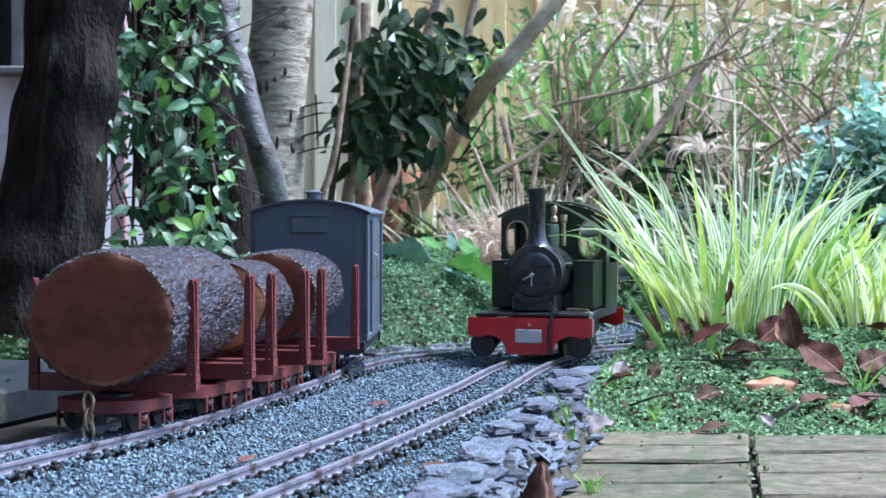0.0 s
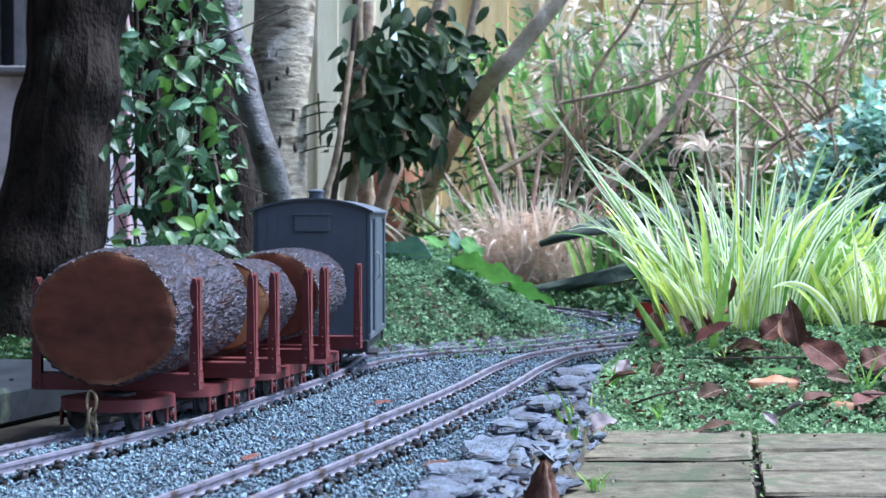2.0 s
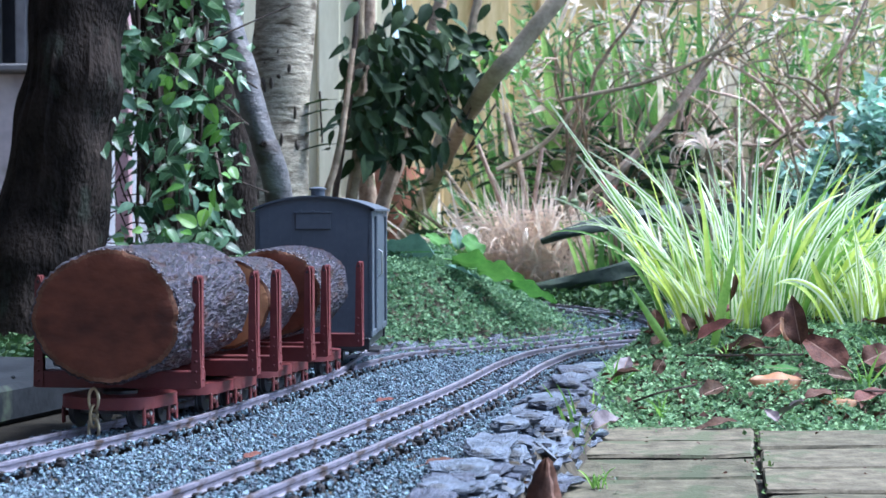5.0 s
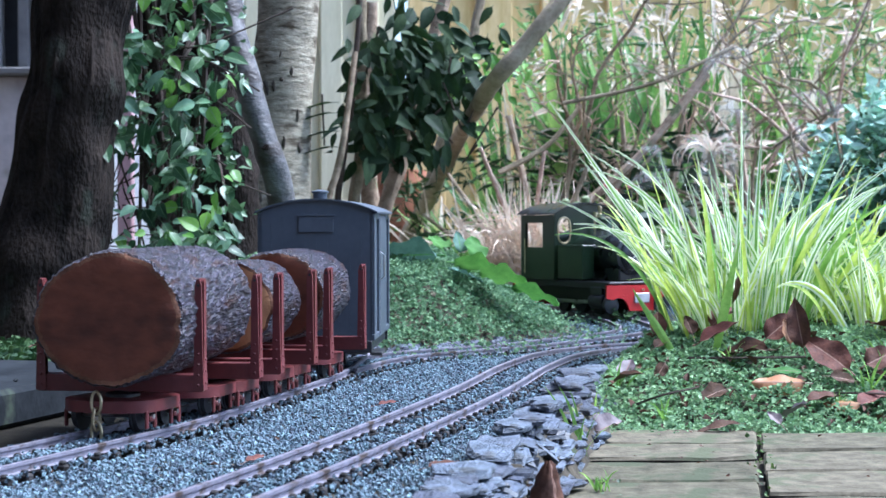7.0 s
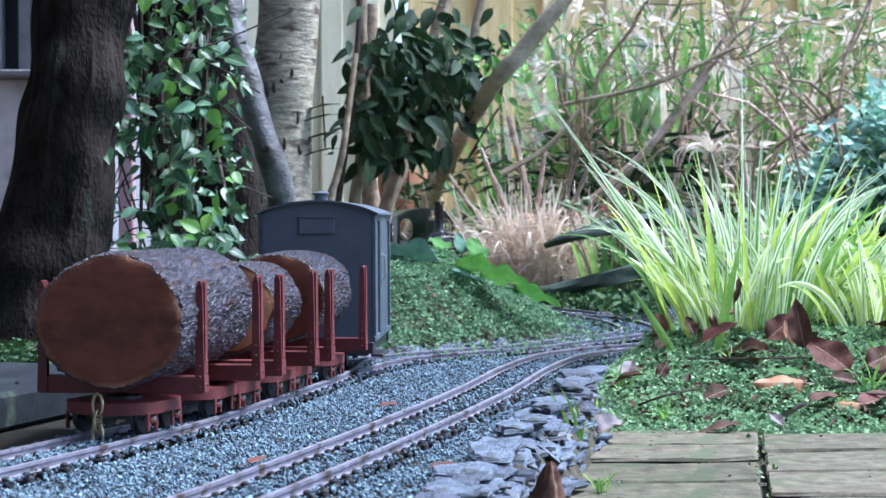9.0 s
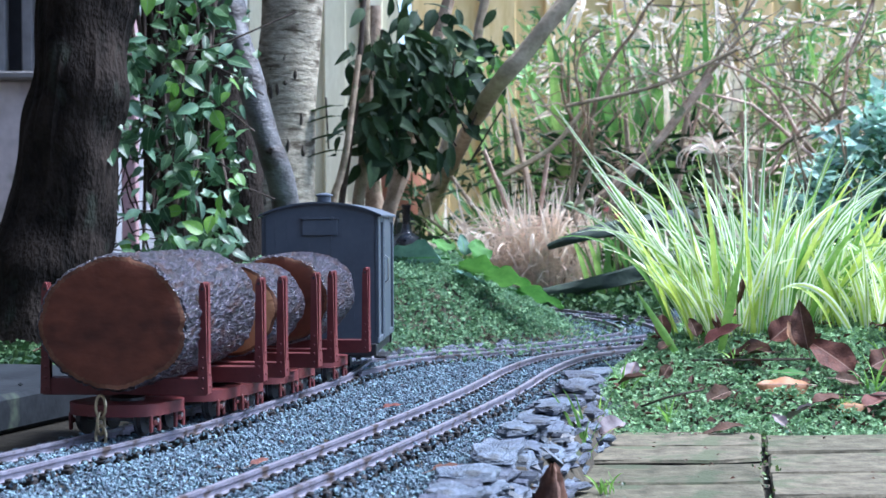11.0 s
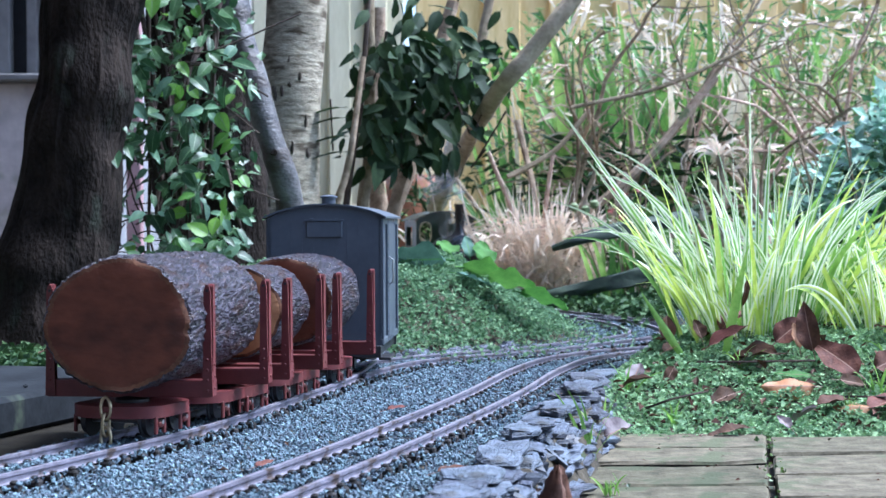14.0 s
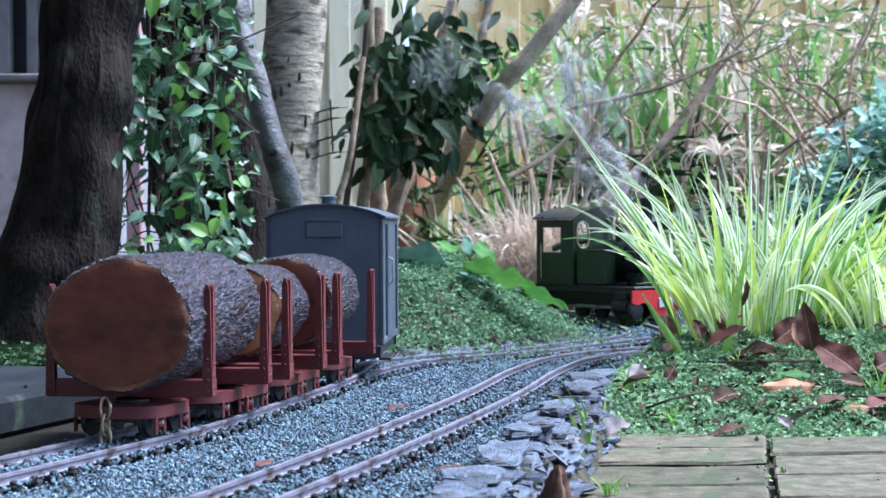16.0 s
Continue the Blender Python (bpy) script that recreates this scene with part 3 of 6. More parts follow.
def timber_log(x, y, heading, length, r0, r1, z, wide, label, end_mat, seed):
    t = thing("timber_log", label, "log", "logs on the timber wagons", at=pose(x, y, 0, 0, 0, -heading))
    n, k = 190, int(length * 560)
    s = Shape()
    lows = []
    for i in range(k):
        v = i / (k - 1)
        ring = []
        for j in range(n):
            a = 2 * math.pi * j / n
            c = (math.cos(a) * 1.5 + seed, math.sin(a) * 1.5, v * 1.6 + seed)
            e = 1 + 0.075 * noise.noise(Vector(c)) + 0.02 * noise.noise(Vector((math.cos(a) * 5 + seed, math.sin(a) * 5, v * 3)))
            e += 0.016 * noise.noise(Vector((math.cos(a) * 20 + seed, math.sin(a) * 20, v * 9))) + 0.016 * noise.noise(Vector((math.cos(a) * 45, math.sin(a) * 45, v * 22 + seed)))
            f = noise.noise(Vector((math.cos(a) * 17 + seed, math.sin(a) * 17, v * length * 105)))
            g = noise.noise(Vector((math.cos(a) * 31, math.sin(a) * 31 + seed, v * length * 260)))
            e += 0.022 * max(-0.5, f) - 0.045 * max(0.0, 0.14 - abs(g)) + 0.010 * g
            r = (r0 + (r1 - r0) * v) * e
            if i in (0, k - 1):
                r -= 0.0014 + 0.0008 * noise.noise(Vector((a * 3, seed, v)))
            ring.append((r * math.cos(a) * wide, v * length + (0.003 * noise.noise(Vector((a * 2, seed, 0))) if i in (0, k - 1) else 0), r * math.sin(a)))
        s.v += ring
        lows.append(min(q[2] for q in ring))
    zc = z - min(lows)
    s.v = [(x, y, w + zc) for x, y, w in s.v]
    s.f = [(i * n + j, i * n + (j + 1) % n, (i + 1) * n + (j + 1) % n, (i + 1) * n + j) for i in range(k - 1) for j in range(n)]
    s.k = [0] * len(s.f)
    part("bark", s, LOG_BARK, t, "rough flaking dark bark with the sky's bluish sheen in its colour", smooth=False)
    for i, sgn in ((0, -1), (k - 1, 1)):
        e = Shape()
        ring = s.v[i * n:(i + 1) * n]
        c = Vector((0, 0, 0))
        for q in ring:
            c += Vector(q) / n
        rings = 6
        for a in range(rings):
            u = 1 - a / rings
            for q in ring:
                w = c + (Vector(q) - c) * (u if a == 0 else u * (1.125 if a == 1 else 1.1))
                e.v.append(tuple(w) if a == 0 else (w.x, c.y + sgn * 0.0006, w.z))
        e.v.append(tuple(c + Vector((0, sgn * 0.0009, 0))))
        e.f = [(a * n + j, a * n + (j + 1) % n, (a + 1) * n + (j + 1) % n, (a + 1) * n + j) for a in range(rings - 1) for j in range(n)]
        e.f += [((rings - 1) * n + j, (rings - 1) * n + (j + 1) % n, rings * n) for j in range(n)]
        e.k = [1 if i < n else 0 for i in range(len(e.f))]
        part("sawn_end", e, [end_mat, RIM], t, "sawn end grain of the log")
    if seed == 1:
        k2 = Shape()
        k2.lathe([(0.0052, -0.001), (0.0048, 0.0012), (0.002, 0.0016)], 12, Matrix.Translation((0.0265, 0.026, zc + 0.0345)) @ Matrix.Rotation(radians(38), 4, "Y"))
        part("knot", k2, LOG_PALE, t, "pale cut branch knot")
    return t


timber_log(-0.2205, 1.106, 4.5, 0.197, 0.0435, 0.0475, 0.0255, 1.16, "thick sawn log with red-brown end grain and rough bark", LOG_END, 1)
timber_log(-0.1700, 1.312, 6, 0.102, 0.0350, 0.0345, 0.0361, 1.08, "sawn log with pale orange end and grey bark", LOG_PALE, 5)
timber_log(-0.1430, 1.422, 6, 0.143, 0.0385, 0.0375, 0.0361, 1.08, "sawn log with brown end and flaking bark", LOG_END, 9)


# ---- goods van ----
def goods_van():
    t = thing("goods_van", "small grey panelled goods van with arched roof on the siding", "railway van", at=pose(-0.1195, 1.697, 0, 0, 0, -2.5))
    w, l, z0, z1, top = 0.107, 0.180, 0.026, 0.1470, 0.1595
    arc = lambda ww, e, n=17: [(ww / 2 * math.sin(a) / math.sin(0.72), e + (top - z1) * (math.cos(a) - math.cos(0.72)) / (1 - math.cos(0.72))) for a in np.linspace(0.72, -0.72, n)]
    for sy, nm in ((-1, "end_panel"), (1, "end_panel")):
        e = Shape()
        prof = [(-w / 2, z0), (w / 2, z0)] + arc(w, z1 + 0.0006)
        e.slab(prof, -0.0012, 0.0012, Matrix.Translation((0, sy * (l / 2 - 0.0012), 0)) @ Matrix.Rotation(radians(90), 4, "X"))
        part(nm, e, GREY, t)
        # upright planks scored across the end
        g = Shape()
        for i in range(1, 10):
            x = -w / 2 + i * w / 10
            g.box((0.0005, 0.0004, (z1 - z0) * 0.97), (x, sy * (l / 2 + 0.00005), (z0 + z1) / 2), 0)
        part("plank_groove", g, GREY, t)
        h = Shape()
        h.box((0.034, 0.0022, 0.0155), (0.0, sy * (l / 2 + 0.0011), 0.1365), 0.0007)
        h.box((0.0365, 0.0032, 0.0016), (0.0, sy * (l / 2 + 0.0016), 0.1450), 0.0004)
        part("vent_flap", h, GREY, t)
        hg = Shape()
        for x in (-0.012, 0.0, 0.012):
            hg.box((0.003, 0.0012, 0.003), (x, sy * (l / 2 + 0.0028), 0.1455), 0.0004)
        part("flap_hinge", hg, GREY, t)
    for sx in (-1, 1):
        for y0, y1 in ((-l / 2, -0.030), (0.030, l / 2)):
            part("side_panel", Shape().box((0.0024, y1 - y0, z1 - z0), (sx * (w / 2 - 0.0012), (y0 + y1) / 2, (z0 + z1) / 2), 0.0004), GREY_PALE, t)
        d = part("door", Shape().box((0.0030, 0.0590, z1 - z0 - 0.006), (sx * (w / 2 + 0.0012), 0, (z0 + z1) / 2), 0.0005), GREY_PALE, t)
        for y in (-l / 2 + 0.004, -0.034, 0.034, l / 2 - 0.004):
            part("upright", Shape().box((0.0034, 0.0065, z1 - z0), (sx * (w / 2 + 0.0008), y, (z0 + z1) / 2), 0.0006), GREY_PALE, t)
        for z in (z0 + 0.003, z1 - 0.003):
            part("rail", Shape().box((0.0030, l, 0.006), (sx * (w / 2 + 0.0006), 0, z), 0.0006), GREY_PALE, t)
        hp = [(sx * (w / 2 + 0.003), -0.033, 0.082), (sx * (w / 2 + 0.0068), -0.033, 0.085), (sx * (w / 2 + 0.0068), -0.033, 0.106), (sx * (w / 2 + 0.003), -0.033, 0.109)]
        part("grab_handle", Shape().tube(hp, 0.0009), STEEL, t, "bright steel grab handle")
        part("sole_bar", Shape().box((0.008, l, 0.010), (sx * (w / 2 - 0.006), 0, 0.0205), 0.0008), BLACK, t)
        part("step_board", Shape().box((0.012, 0.05, 0.003), (sx * (w / 2 + 0.002), -0.05, 0.0125), 0.0008), BLACK, t)
        for y in (-0.05, 0.05):
            m = Matrix.Translation((sx * 0.0225, y, 0.0115)) @ Matrix.Rotation(radians(-90 * sx), 4, "Y")
            part("wheel", Shape().lathe([(0.002, -0.002), (0.0113, -0.002), (0.0113, 0.001), (0.013, 0.0014), (0.013, 0.0026), (0.002, 0.0026)], 20, m), BLACK, t)
    for y in (-0.05, 0.05):
        part("axle", Shape().tube([(-0.045, y, 0.0115), (0.045, y, 0.0115)], 0.0018), STEEL, t)
    for sy in (-1, 1):
        part("end_beam", Shape().box((w, 0.006, 0.0115), (0, sy * (l / 2 + 0.001), 0.0205), 0.0008), BLACK, t)
        part("coupling", Shape().tube([(0, sy * (l / 2), 0.021), (0, sy * (l / 2 + 0.012), 0.021), (0, sy * (l / 2 + 0.013), 0.016)], 0.002), STEEL, t)
    roof = Shape()
    a, b = arc(w + 0.010, z1 + 0.0015), arc(w + 0.010, z1 - 0.0003)
    roof.slab(a + b[::-1], -l / 2 - 0.0035, l / 2 + 0.0035, Matrix.Rotation(radians(90), 4, "X"))
    part("roof", roof, GREY, t)
    part("roof_vent", Shape().lathe([(0.0068, 0.154), (0.0068, 0.1665), (0.0085, 0.1670), (0.0085, 0.1682), (0.003, 0.1700)], 20, Matrix.Translation((0.0, -0.055, 0))), GREY, t)


goods_van()


# ---- locomotive ----
def oval_ring(cx, cz, rx, rz, n=28, square=1.6):
    pts = []
    for i in range(n):
        a = 2 * math.pi * i / n
        c, q = math.cos(a), math.sin(a)
        pts.append((cx + rx * math.copysign(abs(c) ** (2 / 2.2), c), cz + rz * math.copysign(abs(q) ** (2 / 3.0), q)))
    return pts


def plate_with_hole(s, x0, x1, z0, z1, hole, y, thick):
    """A flat sheet in x, z with an oval hole through it."""
    n, outer = len(hole), []
    cx, cz = sum(p[0] for p in hole) / n, sum(p[1] for p in hole) / n
    for hx, hz in hole:
        dx, dz = hx - cx, hz - cz
        k = min((x1 - cx) / dx if dx > 1e-9 else (x0 - cx) / dx if dx < -1e-9 else 1e9, (z1 - cz) / dz if dz > 1e-9 else (z0 - cz) / dz if dz < -1e-9 else 1e9)
        outer.append((cx + dx * k, cz + dz * k))
    corner = []
    v = [(x, y, z) for x, z in hole] + [(x, y, z) for x, z in outer] + [(x, y - thick, z) for x, z in hole] + [(x, y - thick, z) for x, z in outer]
    f = []
    for i in range(n):
        j = (i + 1) % n
        f += [(i, j, n + j, n + i), (2 * n + j, 2 * n + i, 3 * n + i, 3 * n + j), (j, i, 2 * n + i, 2 * n + j)]
        # corners
        for o in (0, 2 * n):
            a, b = outer[i], outer[j]
            if abs(a[0] - b[0]) > 1e-6 and abs(a[1] - b[1]) > 1e-6:
                xx = x1 if max(a[0], b[0]) > x1 - 1e-6 else x0
                zz = z1 if max(a[1], b[1]) > z1 - 1e-6 else z0
                corner.append((n + i + o, n + j + o, xx, zz, y if o == 0 else y - thick))
    for a, b, xx, zz, yy in corner:
        v.append((xx, yy, zz))
        f.append((a, b, len(v) - 1))
    s.add(v, f)


def locomotive():
    t = thing("steam_locomotive", "small dark green narrow-gauge tank locomotive with red buffer beam", "locomotive")
    # boiler, smokebox, chimney
    part("boiler", Shape().lathe([(0.0275, -0.03), (0.0275, 0.052)], 36, Matrix.Translation((0, 0, 0.088)) @ RX), GREEN, t)
    for y in (0.004, 0.028):
        part("boiler_band", Shape().lathe([(0.0281, -0.001), (0.0281, 0.001)], 36, Matrix.Translation((0, y, 0.088)) @ RX), BLACK, t)
    sb = Shape().lathe([(0.0300, 0.050), (0.0306, 0.052), (0.0306, 0.090), (0.0300, 0.093), (0.0285, 0.0935)], 40, Matrix.Translation((0, 0, 0.088)) @ RX)
    sb.box((0.046, 0.036, 0.022), (0, 0.072, 0.060), 0.002)
    smokebox = part("smokebox", sb, SMOKEBOX, t)
    part("smokebox_door", Shape().lathe([(0.0235, 0.0935), (0.0235, 0.0955), (0.021, 0.0975), (0.012, 0.0990), (0.001, 0.0995)], 36, Matrix.Translation((0, 0, 0.088)) @ RX), SMOKEBOX, smokebox)
    for z in (0.0785, 0.0975):
        part("door_strap", Shape().box((0.026, 0.0012, 0.0022), (-0.008, 0.0990, z), 0.0003), SMOKEBOX, smokebox)
    hd = Shape().lathe([(0.0022, 0.099), (0.0022, 0.1035), (0.0012, 0.104)], 12, Matrix.Translation((0, 0, 0.088)) @ RX)
    hd.tube([(0, 0.1025, 0.088), (0, 0.1035, 0.0765)], 0.0007)
    hd.tube([(0, 0.1030, 0.088), (0.0095, 0.1035, 0.0825)], 0.0007)
    part("door_handle", hd, STEEL, smokebox, "bright steel door handle")
    part("chimney", Shape().lathe([(0.0180, 0.1130), (0.0130, 0.1185), (0.0096, 0.126), (0.0085, 0.133), (0.0088, 0.170), (0.0103, 0.172), (0.0103, 0.1765), (0.0075, 0.1767), (0.0065, 0.150)],
                                  28, Matrix.Translation((0, 0.074, 0)), cap=False), SMOKEBOX, t)
    part("dome", Shape().lathe([(0.0125, 0.105), (0.0122, 0.1375), (0.0115, 0.1395), (0.003, 0.1400)], 28, Matrix.Translation((-0.002, 0.022, 0))), GREEN, t)
    part("safety_valve", Shape().lathe([(0.0038, 0.138), (0.0038, 0.143), (0.0024, 0.144), (0.0030, 0.149), (0.0034, 0.153), (0.0022, 0.1555)], 16, Matrix.Translation((-0.006, 0.006, 0.004))), BRASS, t)
    part("filler_cap", Shape().lathe([(0.0028, 0.139), (0.0028, 0.144), (0.0036, 0.145), (0.0036, 0.147)], 12, Matrix.Translation((0.004, 0.026, 0))), STEEL, t)
    part("handrail", Shape().tube([(-0.0315, -0.01, 0.099), (-0.0315, 0.085, 0.099)], 0.0009), STEEL, t)
    part("handrail", Shape().tube([(0.0315, -0.01, 0.099), (0.0315, 0.085, 0.099)], 0.0009), STEEL, t)
    # side tanks and footplate
    for sx in (-1, 1):
        tk = Shape().box((0.0225, 0.062, 0.0490), (sx * 0.0435, 0.012, 0.0755), 0.0012)
        tk.box((0.0245, 0.064, 0.0018), (sx * 0.0435, 0.012, 0.1005), 0.0006)
        part("side_tank", tk, GREEN, t)
        part("valance", Shape().box((0.003, 0.215, 0.007), (sx * 0.0555, -0.006, 0.0430), 0.0005), BLACK, t)
        part("frame_plate", Shape().box((0.003, 0.19, 0.022), (sx * 0.037, -0.01, 0.030), 0.0006), BLACK, t)
        cy = Shape().lathe([(0.0105, -0.016), (0.0112, -0.014), (0.0112, 0.014), (0.0105, 0.016)], 24, Matrix.Translation((sx * 0.050, 0.080, 0.021)) @ RX)
        cy.box((0.016, 0.026, 0.012), (sx * 0.050, 0.080, 0.036), 0.001)
        part("cylinder", cy, BLACK, t)
        part("connecting_rod", Shape().box((0.0025, 0.085, 0.005), (sx * 0.0475, 0.012, 0.0185), 0.0008), STEEL, t)
        for y in (-0.045, 0.0, 0.042):
            m = Matrix.Translation((sx * 0.0225, y, 0.0155)) @ Matrix.Rotation(radians(-90 * sx), 4, "Y")
            part("wheel", Shape().lathe([(0.003, -0.002), (0.0152, -0.002), (0.0152, 0.0012), (0.017, 0.0016), (0.017, 0.003), (0.003, 0.003)], 24, m), BLACK, t)
    for y in (-0.045, 0.0, 0.042):
        part("axle", Shape().tube([(-0.036, y, 0.0155), (0.036, y, 0.0155)], 0.0022), STEEL, t)
    part("footplate", Shape().box((0.114, 0.230, 0.003), (0, -0.004, 0.0475), 0.0006), BLACK, t)
    # front and rear beams, with round cut-outs
    for y, sgn in ((0.1125, 1), (-0.1215, -1)):
        right = [(0.064, 0.0445), (0.064, 0.0265)] + [(0.0425 + 0.0185 * math.sin(a), 0.0085 + 0.018 * math.cos(a)) for a in np.linspace(0.55, -1.35, 9)] + [(0.0225, 0.0075)]
        prof = right + [(-x, z) for x, z in right[::-1]]
        part("buffer_beam", Shape().slab(prof, -0.0016, 0.0016, Matrix.Translation((0, y, 0)) @ Matrix.Rotation(radians(90), 4, "X")), BEAM_RED, t, "bright red painted buffer beam")
        rv = Shape()
        face = Matrix.Translation((0, y + sgn * 0.0016, 0)) @ Matrix.Rotation(radians(-90 * sgn), 4, "X")
        rivets(rv, [(x, -z * sgn, 0) for x in (-0.058, -0.034, -0.029, 0.029, 0.034, 0.058) for z in (0.0395, 0.030)], 0.0009, face)
        part("beam_rivets", rv, BEAM_RED, t)
        part("plate", Shape().box((0.0275, 0.002, 0.0140), (0.001, y + sgn * 0.0026, 0.0260), 0.0009), PLATE, t, "blank silver coupling plate")
        part("lamp_iron", Shape().lathe([(0.0014, 0), (0.0014, 0.004)], 10, face @ Matrix.Translation((0, -0.0375 * sgn, 0))), BRASS, t)
    part("drain_pipe", Shape().tube([(-0.024, 0.116, 0.060), (-0.0235, 0.1175, 0.050), (-0.0205, 0.1175, 0.022), (-0.021, 0.117, 0.008)], 0.0019), SMOKEBOX, t)
    part("bracket", Shape().tube([(-0.024, 0.100, 0.049), (-0.022, 0.114, 0.060), (-0.029, 0.110, 0.049)], 0.0012), SMOKEBOX, t)
    lub = Shape().lathe([(0.0050, 0.0), (0.0050, 0.017), (0.003, 0.018), (0.003, 0.022), (0.0055, 0.0222), (0.0055, 0.0245)], 16, Matrix.Translation((-0.0600, 0.104, 0.026)))
    part("lubricator", lub, STEEL, t, "bare steel lubricator pot")
    part("oil_pipe", Shape().tube([(-0.0600, 0.104, 0.050), (-0.056, 0.095, 0.0525), (-0.034, 0.085, 0.0525)], 0.0012), BRASS, t)
    for sx in (-1, 1):
        part("cylinder_cover", Shape().lathe([(0.0128, 0.0), (0.0128, 0.006), (0.009, 0.0072)], 24, Matrix.Translation((sx * 0.0500, 0.1015, 0.0165)) @ RX), BLACK, t)
    # cab
    y0, y1, z0, z1, w = -0.022, -0.108, 0.049, 0.146, 0.116
    front = Shape()
    for sx in (-1, 1):
        hole = oval_ring(sx * 0.0400, 0.1230, 0.0105, 0.0185)
        plate_with_hole(front, min(sx * 0.058, sx * 0.020), max(sx * 0.058, sx * 0.020), 0.097, z1, hole, y0, 0.0018)
        ring = Shape()
        hh = [(x, y0 + 0.0008, z) for x, z in oval_ring(sx * 0.0400, 0.1230, 0.0116, 0.0196)]
        ring.tube(hh + hh[:1], 0.0014, 6)
        part("window_ring", ring, BRASS, t, "brass spectacle ring")
    front.box((0.040, 0.0018, z1 - z0), (0, y0 - 0.0009, (z0 + z1) / 2))
    for sx in (-1, 1):
        front.box((0.038, 0.0018, 0.048), (sx * 0.039, y0 - 0.0009, 0.073))
    rise = 0.0165
    arc = [(w / 2 * math.sin(a) / math.sin(0.8), z1 + rise * (math.cos(a) - math.cos(0.8)) / (1 - math.cos(0.8))) for a in np.linspace(0.8, -0.8, 15)]
    front.slab([(-0.058, z1 - 0.0002), (0.058, z1 - 0.0002)] + arc[1:-1], 0, 0.0018, Matrix.Translation((0, y0, 0)) @ Matrix.Rotation(radians(90), 4, "X"))
    part("cab_front", front, GREEN, t)
    for sx in (-1, 1):
        side = Shape()
        side.box((0.0018, 0.030, z1 - z0), (sx * 0.0572, y0 - 0.015, (z0 + z1) / 2), 0.0003)
        side.box((0.0018, 0.012, z1 - z0), (sx * 0.0572, y1 + 0.006, (z0 + z1) / 2), 0.0003)
        side.box((0.0018, 0.046, 0.048), (sx * 0.0572, y0 - 0.052, z0 + 0.024), 0.0003)
        side.box((0.0018, 0.046, 0.012), (sx * 0.0572, y0 - 0.052, z1 - 0.006), 0.0003)
        part("cab_side", side, GREEN, t)
        part("grab_rail", Shape().tube([(sx * 0.060, y1 + 0.012, 0.058), (sx * 0.060, y1 + 0.012, 0.110)], 0.0009), BRASS, t)
    back = Shape()
    back.box((w, 0.0018, 0.040), (0, y1, z0 + 0.020), 0.0003)
    for sx in (-1, 1):
        back.box((0.012, 0.0018, z1 - z0 - 0.04), (sx * 0.052, y1, 0.1175))
    part("bunker", back, GREEN, t)
    rf = Shape()
    o = [(x * 1.055, z + 0.0022) for x, z in arc]
    q = [(x * 1.055, z + 0.0004) for x, z in arc]
    rf.slab(o + q[::-1], -y0 - 0.006, -y1 + 0.007, Matrix.Rotation(radians(90), 4, "X"))
    part("cab_roof", rf, SMOKEBOX, t)
    part("backhead", Shape().lathe([(0.026, 0), (0.026, 0.008)], 24, Matrix.Translation((0, -0.034, 0.083)) @ RX), BLACK, t)
    part("regulator", Shape().tube([(-0.02, -0.040, 0.118), (0.02, -0.040, 0.106)], 0.0015), BRASS, t)
    wh = Shape().lathe([(0.0028, 0.116), (0.0028, 0.142), (0.0040, 0.143), (0.0040, 0.150)], 12, Matrix.Translation((-0.013, -0.014, 0)))
    part("whistle", wh, BRASS, t)
    return t


loco = locomotive()


